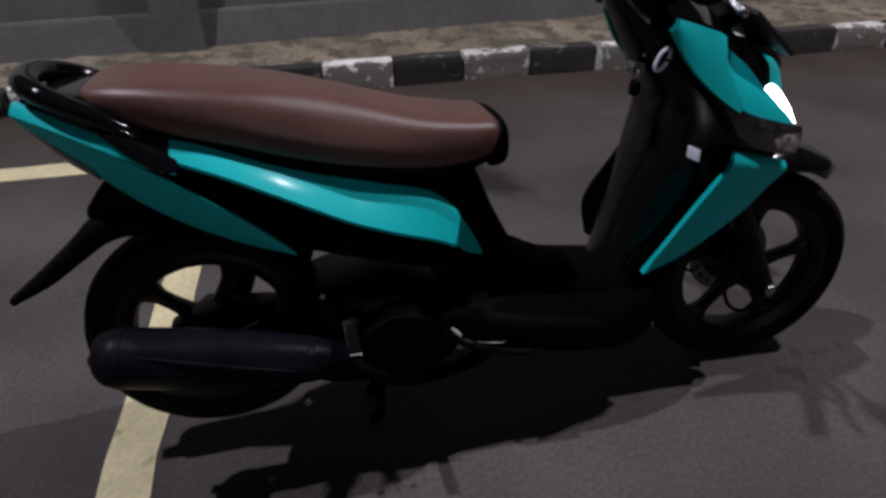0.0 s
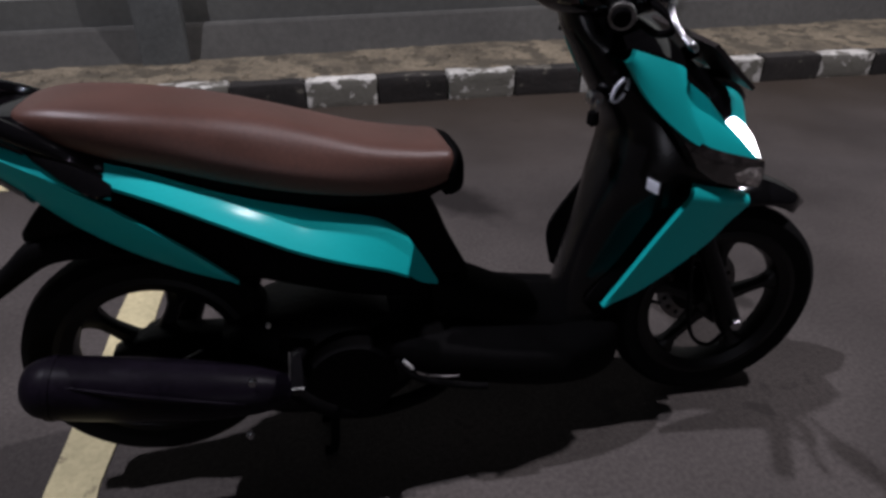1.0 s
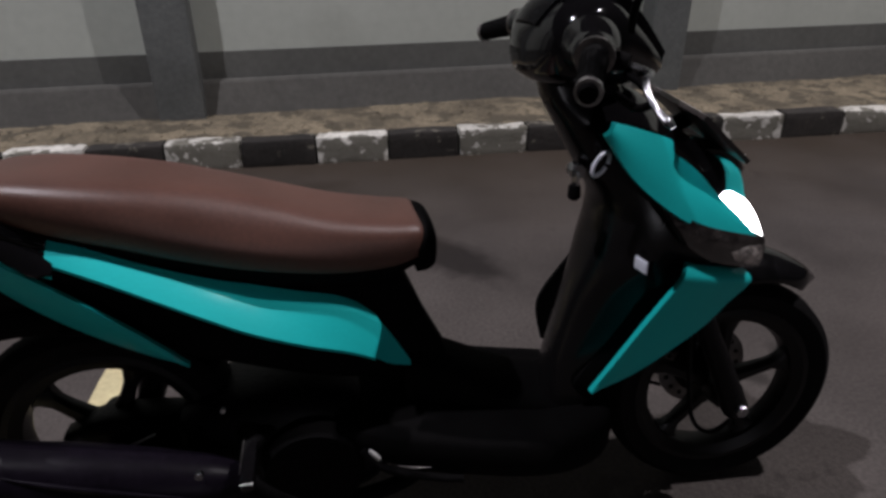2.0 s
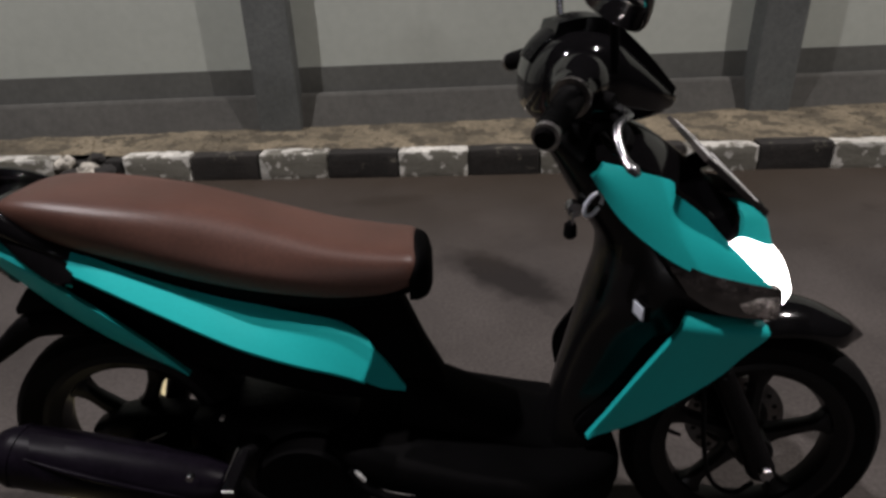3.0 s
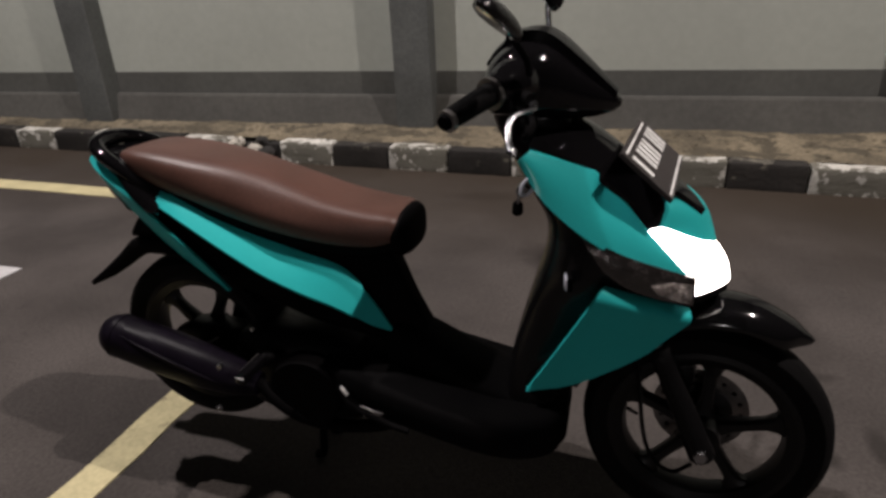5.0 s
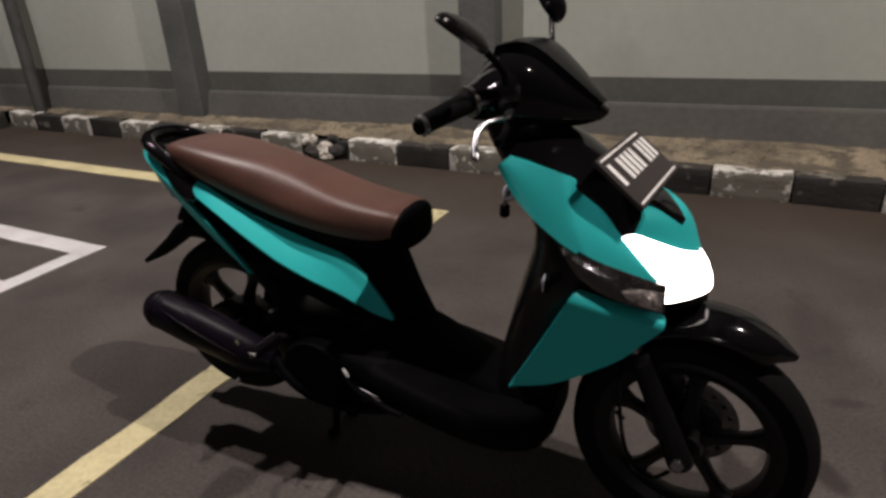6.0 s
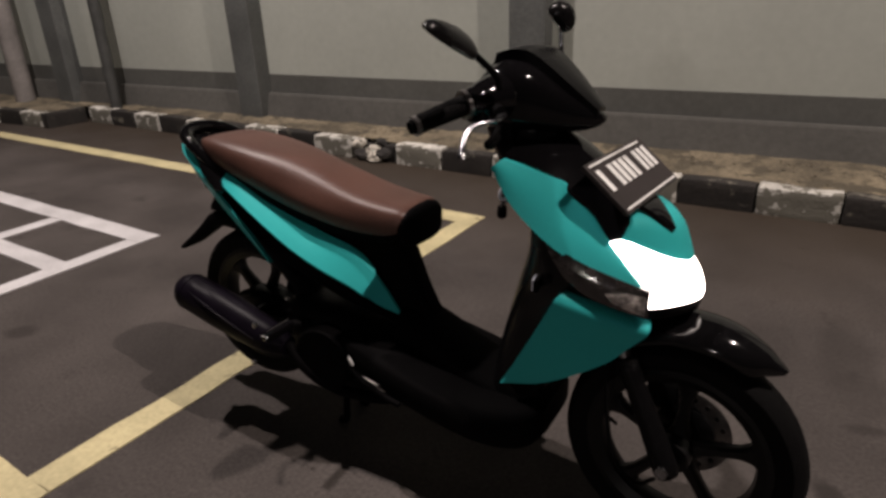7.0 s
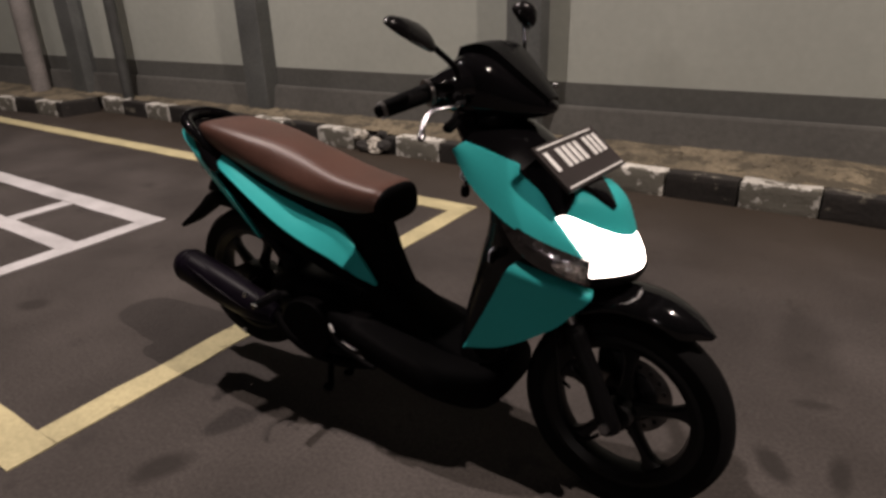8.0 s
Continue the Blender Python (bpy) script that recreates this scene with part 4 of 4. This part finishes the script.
# engine, exhaust and running gear
part("crankcase", along_x([(-0.46, 0.06, 0.21, 0.36), (-0.38, 0.10, 0.18, 0.40), (-0.25, 0.115, 0.17, 0.41), (-0.14, 0.10, 0.18, 0.37), (-0.08, 0.06, 0.22, 0.32)], 0.45, count=16), ENGINE, scooter)
part("fan_cover", disc(0.088, -0.155, -0.10, (-0.235, 0, 0.29), 32), MATTE, scooter)
part("cylinder", box(-0.12, 0.03, -0.06, 0.06, 0.23, 0.33, 0.012), ENGINE, scooter)
part("transmission_case", along_x([(-0.66, 0.03, 0.25, 0.34), (-0.58, 0.045, 0.22, 0.37), (-0.40, 0.05, 0.18, 0.35), (-0.28, 0.04, 0.20, 0.33)], 0.5, count=14), ENGINE, scooter)
part("swing_arm", tube([(-0.36, -0.07, 0.30), (-0.47, -0.085, 0.30), (-0.592, -0.075, 0.300)], [0.028, 0.022, 0.026], 12, 0, 1.3), ENGINE, scooter)
part("shock_absorber", tube([(-0.545, 0.085, 0.31), (-0.50, 0.085, 0.44), (-0.46, 0.08, 0.56)], [0.024, 0.030, 0.022], 14), ENGINE, scooter)
rows = []
for a in np.linspace(35, 92, 12):
    out = Vector((math.cos(radians(a)), 0, math.sin(radians(a))))
    rim = [Vector((-0.592, y, 0.312)) + out * (0.272 - abs(y) * 0.35) for y in np.linspace(-0.062, 0.062, 7)]
    rows.append(rim + [p + out * 0.006 for p in rim[::-1]])
part("inner_mudguard", loft(rows), MATTE, scooter)
MUFF = [(-0.766, -0.134, 0.382), (-0.760, -0.134, 0.381), (-0.745, -0.135, 0.379), (-0.715, -0.137, 0.373), (-0.60, -0.144, 0.351), (-0.48, -0.150, 0.327), (-0.40, -0.153, 0.312), (-0.345, -0.153, 0.302)]
muffler = part("muffler", tube(MUFF, [0.012, 0.030, 0.045, 0.053, 0.055, 0.051, 0.042, 0.026], 28, 44, 1.0), EXHAUST, scooter, "matt black exhaust silencer")
part("heat_shield", sheet([(-0.69, -0.140, 0.425), (-0.60, -0.147, 0.4065), (-0.48, -0.152, 0.379), (-0.40, -0.154, 0.355)], [(-0.655, -0.189, 0.375), (-0.56, -0.197, 0.345), (-0.47, -0.199, 0.318), (-0.40, -0.194, 0.306)], 0.016, 0.006, 26, 13, (0, 0.75, -0.6)), EXHAUST, muffler, "pressed heat shield")
part("shield_fold", tube([(-0.70, -0.176, 0.404), (-0.62, -0.192, 0.385), (-0.53, -0.2015, 0.360), (-0.42, -0.203, 0.326)], [0.001, 0.004, 0.005, 0.001], 10), EXHAUST, muffler)
part("end_band", tube([(-0.722, -0.1367, 0.3742), (-0.712, -0.1372, 0.3725)], 0.0545, 28), EXHAUST, muffler)
part("tail_pipe", tube([(-0.755, -0.118, 0.365), (-0.776, -0.116, 0.362)], 0.011, 12), EXHAUST, muffler)
part("header_pipe", tube([(-0.35, -0.15, 0.306), (-0.28, -0.15, 0.24), (-0.18, -0.13, 0.20), (-0.05, -0.09, 0.20), (0.0, -0.02, 0.24)], 0.015, 12), MATTE, scooter)
for x, z in ((-0.40, 0.375), (-0.42, 0.262)):
    part("silencer_bolt", disc(0.007, -0.214, -0.204, (x, 0, z), 6), CHROME, scooter)
pair("foot_peg", lambda s: box(-0.338, -0.316, min(-0.15 * s, -0.248 * s), max(-0.15 * s, -0.248 * s), 0.362, 0.383, 0.006), GLOSS, scooter, "black folding passenger foot peg")
# glints on the peg's edge and end, modelled as thin metal lines
pair("peg_edge", lambda s: tube(side([(-0.3375, -0.152, 0.3825), (-0.3385, -0.200, 0.3815), (-0.3385, -0.226, 0.3805)], s), [0.0013, 0.0008, 0.0005], 8), DULL_STEEL, scooter, "thin metal line for the glint on the foot peg")
pair("peg_cap", lambda s: tube(side([(-0.337, -0.2485, 0.379), (-0.322, -0.249, 0.379), (-0.318, -0.2485, 0.377)], s), [0.0006, 0.0009, 0.0020], 8), GLINT_METAL, scooter, "thin metal line for the glint on the foot peg")
pair("peg_arm", lambda s: tube(side([(-0.30, -0.10, 0.36), (-0.318, -0.13, 0.366), (-0.327, -0.156, 0.372)], s), 0.012, 10), ENGINE, scooter)
pair("trim_rail", lambda s: tube(side([(-0.15, -0.150, 0.325), (-0.11, -0.168, 0.29), (-0.03, -0.175, 0.262), (0.02, -0.178, 0.252)], s), 0.007, 10), MATTE, scooter)
# highlight along the trim, added as a thin metal line
pair("trim_edge", lambda s: tube(side([(-0.091, -0.171, 0.296), (-0.062, -0.177, 0.292), (-0.035, -0.179, 0.289)], s), [0.0006, 0.0015, 0.0006], 8), DULL_STEEL, scooter, "thin metal line for the glint on the trim")
# short pale stub that carries the highlight of the kick lever
part("kick_lever", tube([(-0.138, -0.162, 0.332), (-0.131, -0.164, 0.324), (-0.123, -0.165, 0.313)], [0.003, 0.0045, 0.004], 10), GLINT_METAL, scooter)
stand = part("centre_stand", tube([(-0.25, -0.02, 0.20), (-0.27, -0.02, 0.10), (-0.28, -0.02, 0.012), (-0.30, -0.022, 0.010)], 0.010, 10), MATTE, scooter)
part("stand_leg", tube([(-0.25, 0.08, 0.20), (-0.27, 0.08, 0.10), (-0.28, 0.08, 0.008), (-0.30, 0.082, 0.006)], 0.010, 10), MATTE, stand)
part("stand_bar", tube([(-0.268, -0.02, 0.11), (-0.268, 0.08, 0.11)], 0.009, 10), MATTE, stand)
# pale rod and bolt added as glints on the running gear
part("brake_rod", tube([(-0.545, -0.060, 0.330), (-0.534, -0.062, 0.336), (-0.492, -0.080, 0.364)], [0.003, 0.0028, 0.002], 8), GLINT_METAL, scooter)
part("shroud_bolt", disc(0.0045, -0.121, -0.112, (-0.368, 0, 0.421), 6), GLINT_METAL, scooter)
part("brake_hose", tube([(0.40, 0.10, 0.70), (0.45, 0.10, 0.62), (0.55, 0.10, 0.42), (0.57, 0.08, 0.34)], 0.005, 8), RUBBER, scooter)
